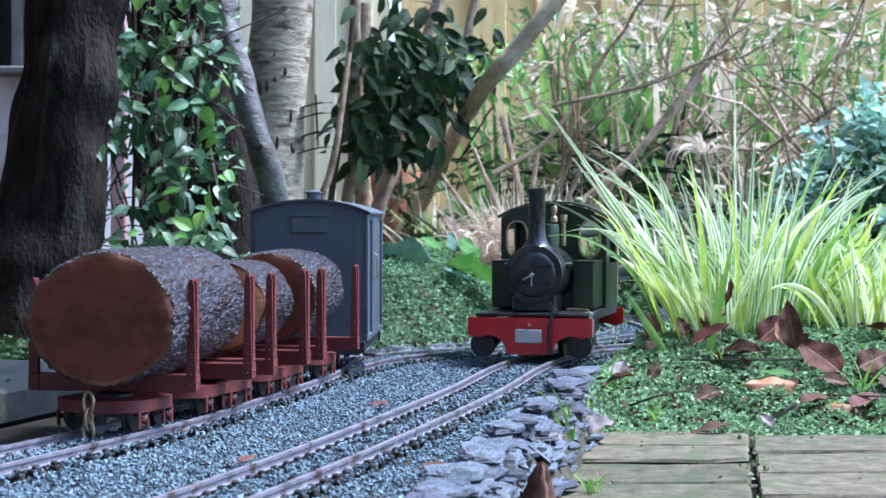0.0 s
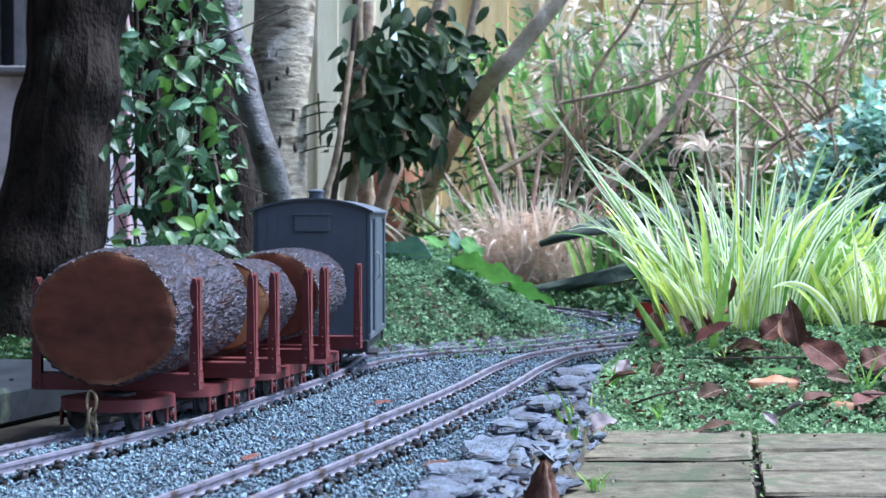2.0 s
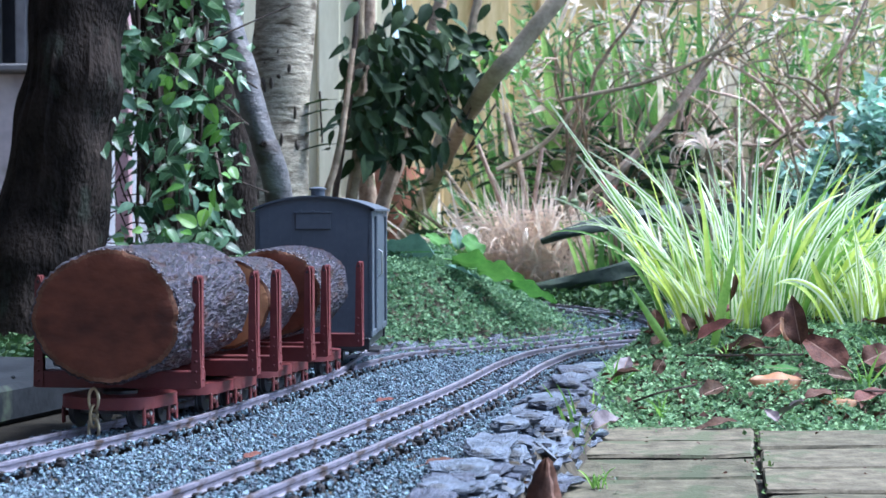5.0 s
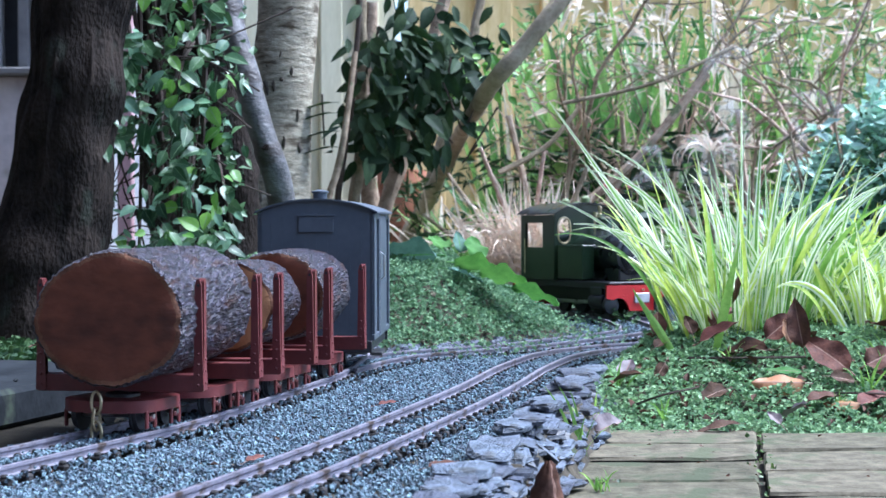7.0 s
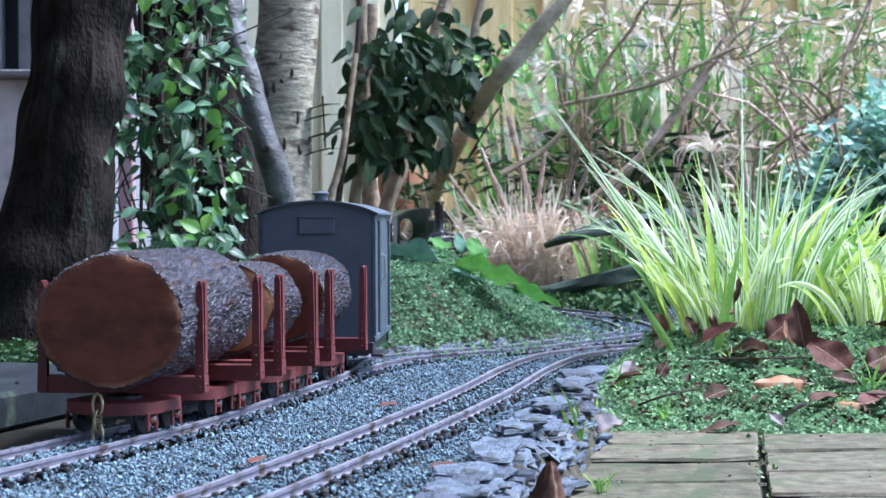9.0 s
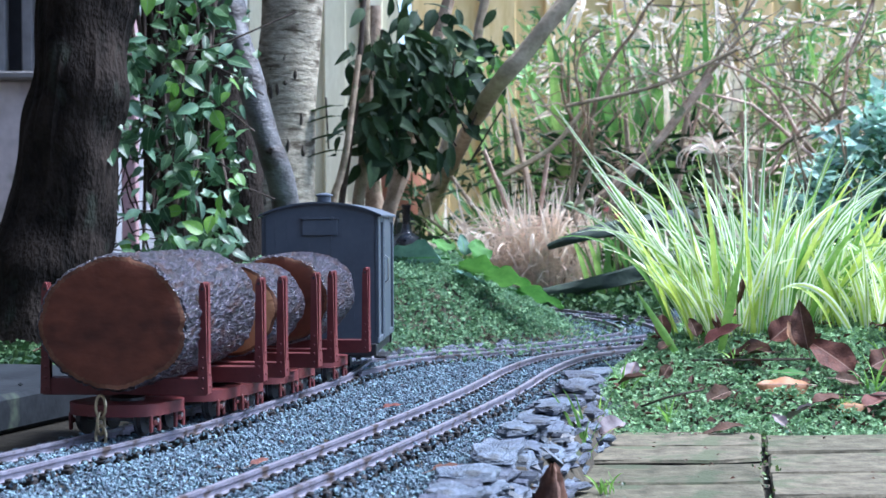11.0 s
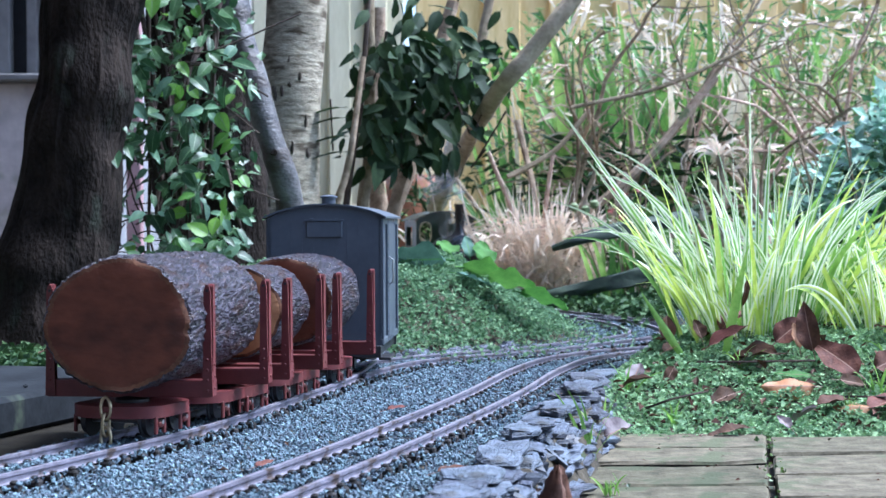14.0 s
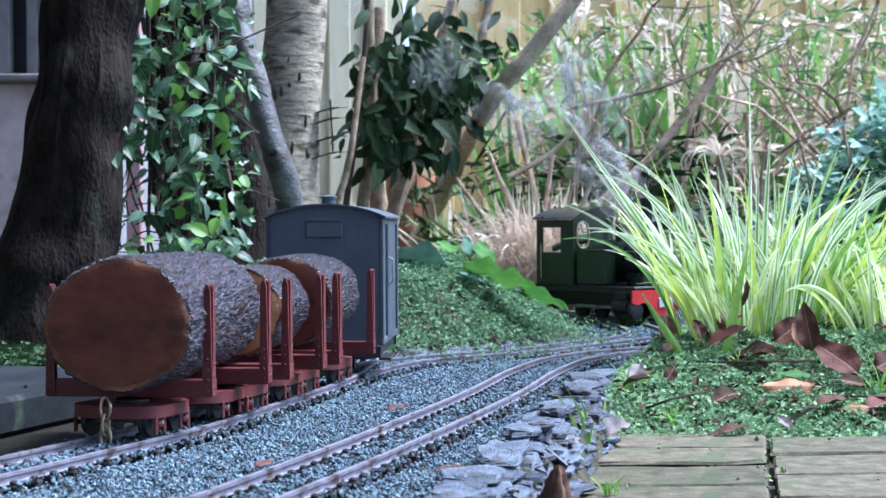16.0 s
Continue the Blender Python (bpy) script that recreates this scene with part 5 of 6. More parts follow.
# ---- fallen leaves ----
def fallen_leaves():
    kinds = {"brown": (DEAD, "curled brown fallen leaf on the ground cover"), "tan": (DEAD_PALE, "curled tan fallen leaf on the ground cover"),
             "grey": (DEAD_GREY, "greyish dry fallen leaf beside the paving")}
    rows = [  # x, y, z above ground, length, width, yaw, pitch, roll, fold, kind
                 
        
        
         
        (0.300, 1.515, 0.008, 0.032, 0.020, 150, 25, 20, 0.5, "grey"), 
        (0.372, 1.545, 0.008, 0.040, 0.022, 60, 10, 10, 0.5, "brown"), (0.420, 1.58, 0.010, 0.038, 0.024, 20, 12, 10, 0.5, "brown"),
        (0.203, 1.69, 0.008, 0.022, 0.014, 60, 20, 20, 0.5, "brown"), (0.245, 1.68, 0.012, 0.044, 0.024, 95, 22, 20, 0.5, "brown"),
        (0.325, 1.55, 0.010, 0.034, 0.020, 80, 10, 10, 0.5, "brown"), (-0.40, 1.62, 0.03, 0.045, 0.03, 70, 15, 10, 0.4, "brown"),
        (0.15, 1.56, 0.010, 0.030, 0.018, 120, 30, 10, 0.5, "brown"),
        
         (0.268, 1.735, 0.012, 0.040, 0.022, 60, 40, 20, 0.6, "brown"),
        (0.475, 1.700, 0.010, 0.044, 0.026, -90, 10, 15, 0.5, "brown"), (0.215, 1.725, 0.010, 0.030, 0.018, 10, 60, 10, 0.5, "brown"), (0.165, 1.60, 0.010, 0.026, 0.018, 30, 40, 10, 0.5, "grey"),
        (-0.017, 1.00, 0.003, 0.020, 0.010, 70, 4, 6, 0.3, "brown"), (-0.125, 1.02, 0.003, 0.016, 0.008, 40, 4, 6, 0.3, "brown"), (-0.06, 1.34, 0.003, 0.018, 0.010, 70, 4, 6, 0.3, "brown")]
    r = random.Random(4)
    for x, y, h, l, w, yaw, pitch, roll, fold, kind in rows:
        m, label = kinds[kind]
        me = leaf_mesh("dead_leaf", l, w, [m, DEAD_VEIN], fold, r.uniform(-0.15, 0.35), 9, 1.0, 0.05, 0.006)
        ob = new("fallen_leaf", me)
        tagged_at(ob, label, "leaf", "fallen leaves", at=Matrix.Translation((x, y, float(ground_z(np.array([x]), np.array([y]))[0]) + h + 0.003))
                  @ Matrix.Rotation(radians(-yaw), 4, "Z") @ Matrix.Rotation(radians(pitch), 4, "X") @ Matrix.Rotation(radians(roll), 4, "Y"))
    kinds["green"] = (DOCK, "fresh green leaf lying behind a tan dead leaf")
    laid = [  # stalk, tip, width, fold, kind, the way the face looks
        ((0.3198, 1.6426, 0.0143), (0.2727, 1.6619, 0.0106), 0.0251, 0.7, "brown", (0, -0.5, 1)),
        ((0.3493, 1.6467, 0.008), (0.3416, 1.6659, 0.0575), 0.0239, 0.35, "brown", (-0.5, -1, 0.1)),
        ((0.3377, 1.655, 0.0111), (0.3347, 1.6647, 0.0359), 0.0136, 0.4, "tan", (0.3, -1, 0.2)),
        ((0.3883, 1.6081, -0.0077), (0.3525, 1.6467, 0.0249), 0.0318, 0.3, "brown", (-0.2, -0.9, 0.7)),
        ((0.3106, 1.6757, 0.0173), (0.3416, 1.6853, 0.0414), 0.0249, 0.5, "brown", (0, -0.8, 0.6)),
        ((0.3452, 1.593, -0.0138), (0.2953, 1.593, -0.0116), 0.0246, -0.5, "tan", (0, -0.8, 0.7)),
        ((0.2679, 1.5817, -0.0159), (0.2398, 1.5668, -0.0232), 0.0179, 0.6, "brown", (0.1, -0.6, 0.8)),
        ((0.3863, 1.5447, -0.0297), (0.3535, 1.5497, -0.0261), 0.0158, -0.4, "tan", (0, -0.6, 0.8)),
        ((0.2644, 1.4851, -0.038), (0.2237, 1.4772, -0.0415), 0.0129, 0.5, "brown", (0, -0.3, 1)),
        ((0.1167, 1.4, -0.0399), (0.141, 1.4096, -0.028), 0.0220, 0.8, "grey", (0, -0.4, 0.9)),
        ((0.3954, 1.6219, -0.0025), (0.4265, 1.6315, 0.0108), 0.0258, 0.3, "brown", (0, -0.8, 0.6)),
        ((0.2135, 1.6248, 0.0091), (0.2025, 1.615, -0.0073), 0.0126, 0.5, "brown", (0.2, -0.8, 0.6)),
        ((0.2988, 1.73, 0.0907), (0.2954, 1.73, 0.0607), 0.0080, 0.4, "brown", (0.6, -1, 0.1)),
        ((0.2936, 1.4579, -0.0416), (0.2838, 1.4676, -0.0311), 0.0107, 0.5, "grey", (0, -0.6, 0.8)),
        ((0.3531, 1.5902, -0.0061), (0.3819, 1.5999, -0.0113), 0.0136, 0.5, "brown", (0, -0.7, 0.7)),
        ((0.2498, 1.6991, 0.0179), (0.2439, 1.709, 0.0372), 0.0148, 0.6, "brown", (0.3, -1, 0.3)),
        ((0.3476, 1.6137, -0.0055), (0.311, 1.6137, -0.0029), 0.0118, 0.1, "green", (0, -0.5, 1)),]
    for a, b, w, fold, kind, nrm in laid:
        m, label = kinds[kind]
        a, tip = Vector(a), Vector(b) - Vector(a)
        l = tip.length
        tip.normalize()
        nrm = Vector(nrm)
        nrm = (nrm - tip * nrm.dot(tip)).normalized()
        me = leaf_mesh("dead_leaf", l, w, [m, DEAD_VEIN], fold, r.uniform(0.0, 0.18), 12, 1.0, 0.07, 0.008)
        turn = Matrix((tip.cross(nrm), tip, nrm)).transposed().to_4x4()
        tagged_at(new("fallen_leaf", me), label, "leaf", "fallen leaves", at=Matrix.Translation(a) @ turn)


fallen_leaves()


def rolled_leaf():
    """A big dead leaf rolled into an upright cone, with a proud midrib and side veins."""
    s = Shape()
    n, k = 22, 14
    for i in range(k):
        v = i / (k - 1)
        for j in range(n):
            a = -2.3 + 4.6 * j / (n - 1)
            rr = 0.0125 * (1 - v) ** 0.8 + 0.0012 + 0.0012 * noise.noise(Vector((a * 2, v * 5, 1)))
            rib = 0.0006 * math.cos((v * 26 + abs(a) * 5))
            s.v.append(((rr + rib) * math.sin(a) + 0.004 * v, -(rr + rib) * math.cos(a), 0.034 * v + 0.004 * math.sin(a * 1.5) * (1 - v)))
    s.f = [(i * n + j, i * n + j + 1, (i + 1) * n + j + 1, (i + 1) * n + j) for i in range(k - 1) for j in range(n - 1)]
    s.k = [1 if j == n // 2 else 0 for i in range(k - 1) for j in range(n - 1)]
    tagged_at(part("fallen_leaf", s, [DEAD, DEAD_VEIN]), "brown dead leaf rolled into a cone beside the slate edging", "leaf", "fallen leaves", at=pose(0.056, 0.985, -0.043, 6, -4, 20) @ Matrix.Diagonal((1.2, 1.2, 1.28, 1)))


rolled_leaf()


def litter():
    r = random.Random(77)
    for pts, ra in (([(0.235, 1.665, 0.018), (0.28, 1.64, 0.020), (0.345, 1.625, 0.022)], 0.0012), ([(0.175, 1.56, -0.004), (0.20, 1.55, 0.006), (0.232, 1.555, 0.012)], 0.0011), ([(0.345, 1.585, 0.012), (0.40, 1.56, 0.013), (0.44, 1.565, 0.012)], 0.001)):
        z = max(float(ground_z(np.array([p[0]]), np.array([p[1]]))[0]) - p[2] for p in pts) + 0.008
        tagged(part("fallen_twig", Shape().tube(limb([(x, y, h + z) for x, y, h in pts], 6), ra, 5), TWIG_DARK), "thin dark fallen twig on the ground cover", "twig", "fallen twigs")
    q = np.random.RandomState(78)
    x, y = q.uniform(0.12, 0.6, 420), q.uniform(1.50, 1.85, 420)
    keep = in_bed(x, y, q)
    x, y = x[keep], y[keep]
    scatter("leaf_litter", "small brown crumbs of leaf litter in the bed", "leaf litter", DEAD, np.c_[x, y, ground_z(x, y) + 0.010], [(0, 0, 0), (0.4, 0.5, 0.3), (0, 1.2, 0), (-0.4, 0.5, 0.3)], [(0, 1, 2, 3)], (0.004, 0.010), 0.5, seed=79)
    x, y = q.uniform(-0.25, 0.05, 60), q.uniform(0.8, 1.7, 60)
    scatter("leaf_litter", "small brown crumbs of leaf on the ballast", "leaf litter", DEAD, np.c_[x, y, ground_z(x, y) + 0.004], [(0, 0, 0), (0.4, 0.5, 0.2), (0, 1.2, 0), (-0.4, 0.5, 0.2)], [(0, 1, 2, 3)], (0.003, 0.008), 0.3, seed=80)
    x, y = q.uniform(0.1, 0.6, 50), q.uniform(1.05, 1.48, 50)
    keep = x > wall_x(y) + 0.04
    x, y = x[keep], y[keep]
    scatter("leaf_litter", "small crumbs of leaf and grit on the paving", "leaf litter", DEAD, np.c_[x, y, np.full(len(x), -0.0425)], [(0, 0, 0), (0.4, 0.5, 0.2), (0, 1.2, 0), (-0.4, 0.5, 0.2)], [(0, 1, 2, 3)], (0.002, 0.005), 0.3, seed=81)



litter()


# ---- broad leaves on the bank ----
def broad_leaf_plant():
    t = thing("broad_leaf_plant", "low plant with broad glossy green leaves on the bank", "plant", at=pose(0.02, 2.28, 0.05))
    for x, y, z, l, w, yaw, pitch, roll, m in ((0.012, -0.055, 0.024, 0.068, 0.046, -80, -10, -32, DOCK), (-0.020, -0.04, 0.036, 0.065, 0.050, -66, -8, -28, DOCK), (0.055, -0.05, 0.004, 0.066, 0.040, -96, -14, -30, DOCK),
                                             (-0.020, -0.05, 0.044, 0.085, 0.060, 78, 2, 34, DOCK_BLUE), (-0.022, 0.0, 0.046, 0.040, 0.034, 20, 30, 10, DOCK), (0.002, 0.0, 0.036, 0.036, 0.022, 15, 60, 10, DOCK_BLUE),
                                             (0.022, -0.02, 0.030, 0.042, 0.036, 10, 50, 20, DOCK), (-0.03, -0.07, 0.03, 0.05, 0.028, -80, -14, 0, DOCK_BLUE)):
        me = leaf_mesh("leaf", l, w, [m, DOCK], 0.22, 0.12, 9, 0.9, 0.09, 0.012)
        part("leaf", me, None, t, at=pose(x, y, z) @ Matrix.Rotation(radians(yaw), 4, "Z") @ Matrix.Rotation(radians(pitch), 4, "X") @ Matrix.Rotation(radians(roll), 4, "Y"))


broad_leaf_plant()


# ---- trees ----


def tree(name, label, pts, radii, m, at, knots=0, rough=0.16, sides=28, crown=None, seed=1):
    t = thing(name, label, "tree")
    line = limb(pts, 30)
    rad = np.interp(np.linspace(0, 1, len(line)), np.linspace(0, 1, len(radii)), radii)
    trunk = Shape().tube(line, list(rad), sides, rough=rough)
    if m is BARK_DARK:
        # deep upright furrows and lumps in the bark
        out = []
        for k, q in enumerate(trunk.v):
            c = line[k // sides]
            d = Vector(q) - c
            a = math.atan2(d.y, d.x)
            f = noise.noise(Vector((math.cos(a) * 9, math.sin(a) * 9, c.z * 5))) * 0.05 + noise.noise(Vector((math.cos(a) * 22, math.sin(a) * 22, c.z * 16))) * 0.035
            out.append(tuple(c + d * (1 + f)))
        trunk.v = out
    part("trunk", trunk, m, t)
    r = random.Random(seed)
    for i in range(knots):
        k = r.randrange(len(line) // 8, len(line) * 2 // 3)
        a = r.uniform(-2.6, -0.6)
        p = line[k] + Vector((math.cos(a) * rad[k], math.sin(a) * rad[k], 0)) * 0.93
        s = Shape().tube([p, p + Vector((math.cos(a) * 0.018, math.sin(a) * 0.018, 0.006)), p + Vector((math.cos(a) * 0.028, math.sin(a) * 0.028, 0.010))], [0.020, 0.014, 0.004], 9, rough=0.5)
        part("knot", s, m, t)
    if crown:
        # unseen limbs and leaf canopy, added high above to block sky light
        cx, cy, cz, rx, rz, n = crown
        for i in range(6):
            a = i * 1.05
            e = Vector((cx + rx * 0.7 * math.cos(a), cy + rx * 0.6 * math.sin(a), cz + r.uniform(-0.3, 0.4) * rz))
            part("limb", Shape().tube(limb([line[-1] - Vector((0, 0, 0.1)), (line[-1] + e) / 2 + Vector((0, 0, 0.1)), e], 6), [rad[-1] * 0.6 * k for k in np.linspace(1, 0.2, 13)], 8), m, t)
        q = np.random.RandomState(seed)
        v = q.normal(size=(n, 3))
        v /= np.linalg.norm(v, axis=1)[:, None]
        v *= (q.uniform(0.25, 1.0, n) ** 0.5)[:, None]
        v[:, :2] *= 1 + 0.25 * np.sin(5 * np.arctan2(v[:, 1], v[:, 0]))[:, None]
        c = v * [rx, rx, rz] + [cx, cy, cz]
        ob = scatter("crown", "unseen canopy of small dark leaves added to shade the garden", "", GLOSSY, c, [(0, 0, 0), (0.5, 0.5, 0.15), (0, 1.2, 0), (-0.5, 0.5, 0.15)], [(0, 1, 2, 3)], (0.03, 0.06), 0.8, parent=t, seed=seed)
    return t


tree("old_tree", "thick dark rough-barked tree trunk behind the siding", [(-0.545, 2.22, -0.06), (-0.53, 2.22, 0.06), (-0.505, 2.22, 0.2), (-0.475, 2.22, 0.45), (-0.46, 2.24, 0.9), (-0.48, 2.3, 1.5)],
     [0.115, 0.078, 0.064, 0.060, 0.056, 0.05], BARK_DARK, None, knots=0, rough=0.22, sides=72, crown=(-0.80, 1.55, 1.6, 0.85, 0.35, 7500), seed=3)
tree("ivy_tree", "dark tree trunk wrapped in climbing leaves", [(-0.335, 2.64, -0.03), (-0.338, 2.64, 0.12), (-0.352, 2.62, 0.28), (-0.378, 2.6, 0.46), (-0.39, 2.6, 0.9), (-0.36, 2.65, 1.5)],
     [0.068, 0.055, 0.056, 0.058, 0.05, 0.04], BARK_DARK, None, knots=0, crown=(-0.4, 2.5, 1.85, 0.6, 0.3, 800), seed=5)
tree("birch_tree", "pale birch trunk with peeling horizontal bark bands", [(-0.287, 2.80, -0.03), (-0.284, 2.80, 0.12), (-0.274, 2.80, 0.3), (-0.258, 2.80, 0.52), (-0.23, 2.82, 1.0), (-0.2, 2.85, 1.6)],
     [0.075, 0.062, 0.052, 0.050, 0.046, 0.036], BIRCH, None, knots=0, rough=0.07, crown=(-0.3, 2.9, 1.9, 0.5, 0.3, 450), seed=6)

part("limb", Shape().tube(limb([(-0.40, 2.66, -0.02), (-0.435, 2.70, 0.12), (-0.455, 2.72, 0.28), (-0.46, 2.74, 0.5), (-0.45, 2.74, 0.9)], 10), [0.036] * 41, 22, rough=0.2), BARK_DARK, bpy.data.objects["ivy_tree"])


def birch_scars():
    """Dark upright scars and a short stub on the birch's face."""
    r = random.Random(57)
    t = bpy.data.objects["birch_tree"]
    for i in range(16):
        z = r.uniform(0.16, 0.50)
        x = float(np.interp(z, [0.12, 0.3, 0.52], [-0.284, -0.274, -0.258]))
        rad = float(np.interp(z, [0.12, 0.3, 0.52], [0.062, 0.052, 0.050]))
        a = r.uniform(-2.5, -0.75)
        p = Vector((x + rad * 0.985 * math.cos(a), 2.80 + rad * 0.985 * math.sin(a), z))
        l, w = r.uniform(0.004, 0.012), r.uniform(0.0025, 0.005)
        part("scar", Shape().tube([p - Vector((0, 0, l)), p - Vector((0, 0, l * 0.4)), p + Vector((r.uniform(-0.002, 0.002), 0, l * 0.4)), p + Vector((0, 0, l))], [w * 0.3, w, w * 0.8, w * 0.2], 7, rough=0.5), BIRCH_SCAR, t)


BIRCH_SCAR = mat("birch_scar", (0.05, 0.042, 0.034), (0.12, 0.10, 0.08), 0.9, 60, 0.5)
birch_scars()


def grey_limb():
    t = thing("leaning_branch", "smooth grey leaning branch in front of the birch", "branch")
    line = limb([(-0.235, 2.52, 0.02), (-0.243, 2.50, 0.175), (-0.264, 2.48, 0.25), (-0.288, 2.48, 0.335), (-0.322, 2.50, 0.45), (-0.35, 2.54, 0.62)])
    part("stem", Shape().tube(line, [0.021] * 14 + [0.0205] * 14 + [0.019] * 14 + [0.021] * 14 + [0.024] * 15, 20, rough=0.14), BARK_GREY, t)
    part("knot", Shape().tube([(-0.262, 2.466, 0.247), (-0.260, 2.459, 0.246)], [0.008, 0.004], 10, rough=0.5), BARK_DARK, t)


grey_limb()


# ---- climbing leaves ----
def climber():
    t = thing("climbing_plant", "climbing plant with glossy pointed green leaves on dark stems", "climber")
    r = random.Random(17)
    stems = []
    for i in range(15):
        x = r.uniform(-0.50, -0.30)
        pts = [(x + r.uniform(-0.04, 0.04), 2.38 + r.uniform(-0.06, 0.05), -0.01)]
        for z in (0.08, 0.16, 0.24, 0.33, 0.44, 0.58):
            x += r.uniform(-0.028, 0.03)
            pts.append((x, 2.36 + r.uniform(-0.05, 0.06), z))
        stems.append(limb(pts, 6))
        part("stem", Shape().tube(stems[-1], r.uniform(0.0015, 0.0034), 6), TWIG_DARK, t)
    for i in range(8):
        z = r.uniform(0.10, 0.40)
        x = r.uniform(-0.50, -0.36)
        part("stem", Shape().tube(limb([(x, 2.33, z), (x + 0.06, 2.31, z + r.uniform(-0.03, 0.03)), (x + r.uniform(0.10, 0.2), 2.33, z + r.uniform(-0.05, 0.05))], 6), 0.0013, 5), TWIG_DARK, t)
    meshes = [leaf_mesh("leaf", l, w, [m, LEAF_VEIN], 0.22, d, 6, 1.0, 0.03, 0.006) for l, w, d, m in ((0.034, 0.0195, 0.12, IVY), (0.028, 0.0160, 0.25, IVY), (0.038, 0.021, 0.3, IVY), (0.030, 0.019, 0.15, LIME), (0.026, 0.010, 0.15, IVY), (0.030, 0.0165, 0.2, IVY_PALE), (0.034, 0.011, 0.3, IVY_PALE))]
    for i in range(330):
        z = r.uniform(0.03, 0.46)
        # denser in the middle, gaps where the light shows through
        x = r.gauss(-0.358, 0.043)
        if z < 0.16:
            x = r.uniform(-0.485, -0.285)
        if z > 0.35 and r.random() < 0.5 or -0.475 < x < -0.435 and 0.12 < z < 0.235 and r.random() < 0.85 or x < -0.54 or x > -0.265:
            continue
        k = 3 if r.random() < (0.14 if z > 0.3 or x > -0.33 else 0.05) else r.choice((0, 0, 1, 1, 2, 4, 4, 5, 5, 6))
        part("leaf", meshes[k], None, t, at=facing((x, 2.30 + r.uniform(-0.05, 0.05), z), r, r.uniform(0.55, 1.1)))
    # leaves that reach over the old trunk, and a tangle of bare twigs in the gap
    for i in range(20):
        part("leaf", meshes[r.choice((0, 1, 2))], None, t, at=facing((r.uniform(-0.505, -0.445), 2.22, r.uniform(0.15, 0.29)), r, r.uniform(0.6, 1.0)))
    for i in range(70):
        z = r.uniform(0.24, 0.40)
        part("leaf", meshes[r.choice((0, 1, 1, 2, 4, 5))], None, t, at=facing((r.gauss(-0.435, 0.018) + 0.05 * (0.3 - z) * 0.5, 2.27 + r.uniform(-0.03, 0.05), z), r, r.uniform(0.5, 1.0)))
    for i in range(70):
        z = 0.03 + 0.16 * r.random()
        part("leaf", meshes[r.choice((0, 1, 1, 2, 4, 5, 6, 3))], None, t, at=facing((r.uniform(-0.42, -0.275), 2.22 + r.uniform(-0.03, 0.05), z), r, r.uniform(0.5, 0.95)))
    for i in range(26):
        p = Vector((r.uniform(-0.485, -0.43), 2.33, r.uniform(0.08, 0.24)))
        d = Vector((r.gauss(0, 0.03), 0, r.choice((0.05, 0.08, -0.05)))) if r.random() < 0.5 else Vector((r.uniform(0.04, 0.08), 0, r.gauss(0, 0.012)))
        part("stem", Shape().tube(limb([p, p + d * 0.5 + Vector((r.gauss(0, 0.006), 0, r.gauss(0, 0.006))), p + d], 4), r.uniform(0.0008, 0.0015), 5), TWIG_DARK, t)
    for x, z, k, sz in ((-0.455, 0.245, 2, 1.45), (-0.30, 0.36, 0, 1.1), (-0.29, 0.40, 0, 1.1), (-0.48, 0.20, 0, 1.0), (-0.505, 0.09, 2, 1.2), (-0.385, 0.445, 3, 1.3), (-0.40, 0.46, 3, 1.2), (-0.31, 0.43, 0, 1.0)):
        part("leaf", meshes[k], None, t, at=facing((x, 2.25, z), r, sz, 0.2))


climber()


def climber_small_leaves():
    q = np.random.RandomState(19)
    n = 620
    c = np.c_[q.normal(-0.355, 0.045, n), q.uniform(2.30, 2.42, n), q.uniform(0.02, 0.47, n)]
    lump = np.array([noise.noise(Vector(p) * 14) for p in c])
    gap = (c[:, 0] > -0.478) & (c[:, 0] < -0.43) & (c[:, 2] > 0.12) & (c[:, 2] < 0.24)
    c = c[(lump > -0.15) & ~gap & (c[:, 0] > -0.52) & (c[:, 0] < -0.27)]
    scatter("climber_leaves", "small crowded leaves of the climbing plant", "climber", IVY_SMALL, c, [(0, 0, 0), (0.42, 0.5, 0.14), (0, 1.25, -0.1), (-0.42, 0.5, 0.14), (0, 0.5, 0)],
            [(0, 1, 4), (1, 2, 4), (2, 3, 4), (3, 0, 4)], (0.008, 0.019), 0.9, seed=20)


IVY_SMALL = mat("small_ivy_leaf", (0.03, 0.08, 0.03), (0.09, 0.17, 0.075), 0.42, 90, 0.1, island=0.5, through_light=0.25)
climber_small_leaves()


# ---- evergreen shrub with slanting stems ----
STEM_PALE = mat("pale_shrub_bark", (0.27, 0.215, 0.145), (0.52, 0.43, 0.31), 0.85, 30, 0.6, spots=(0.18, 0.175, 0.10), bump_size=0.005)


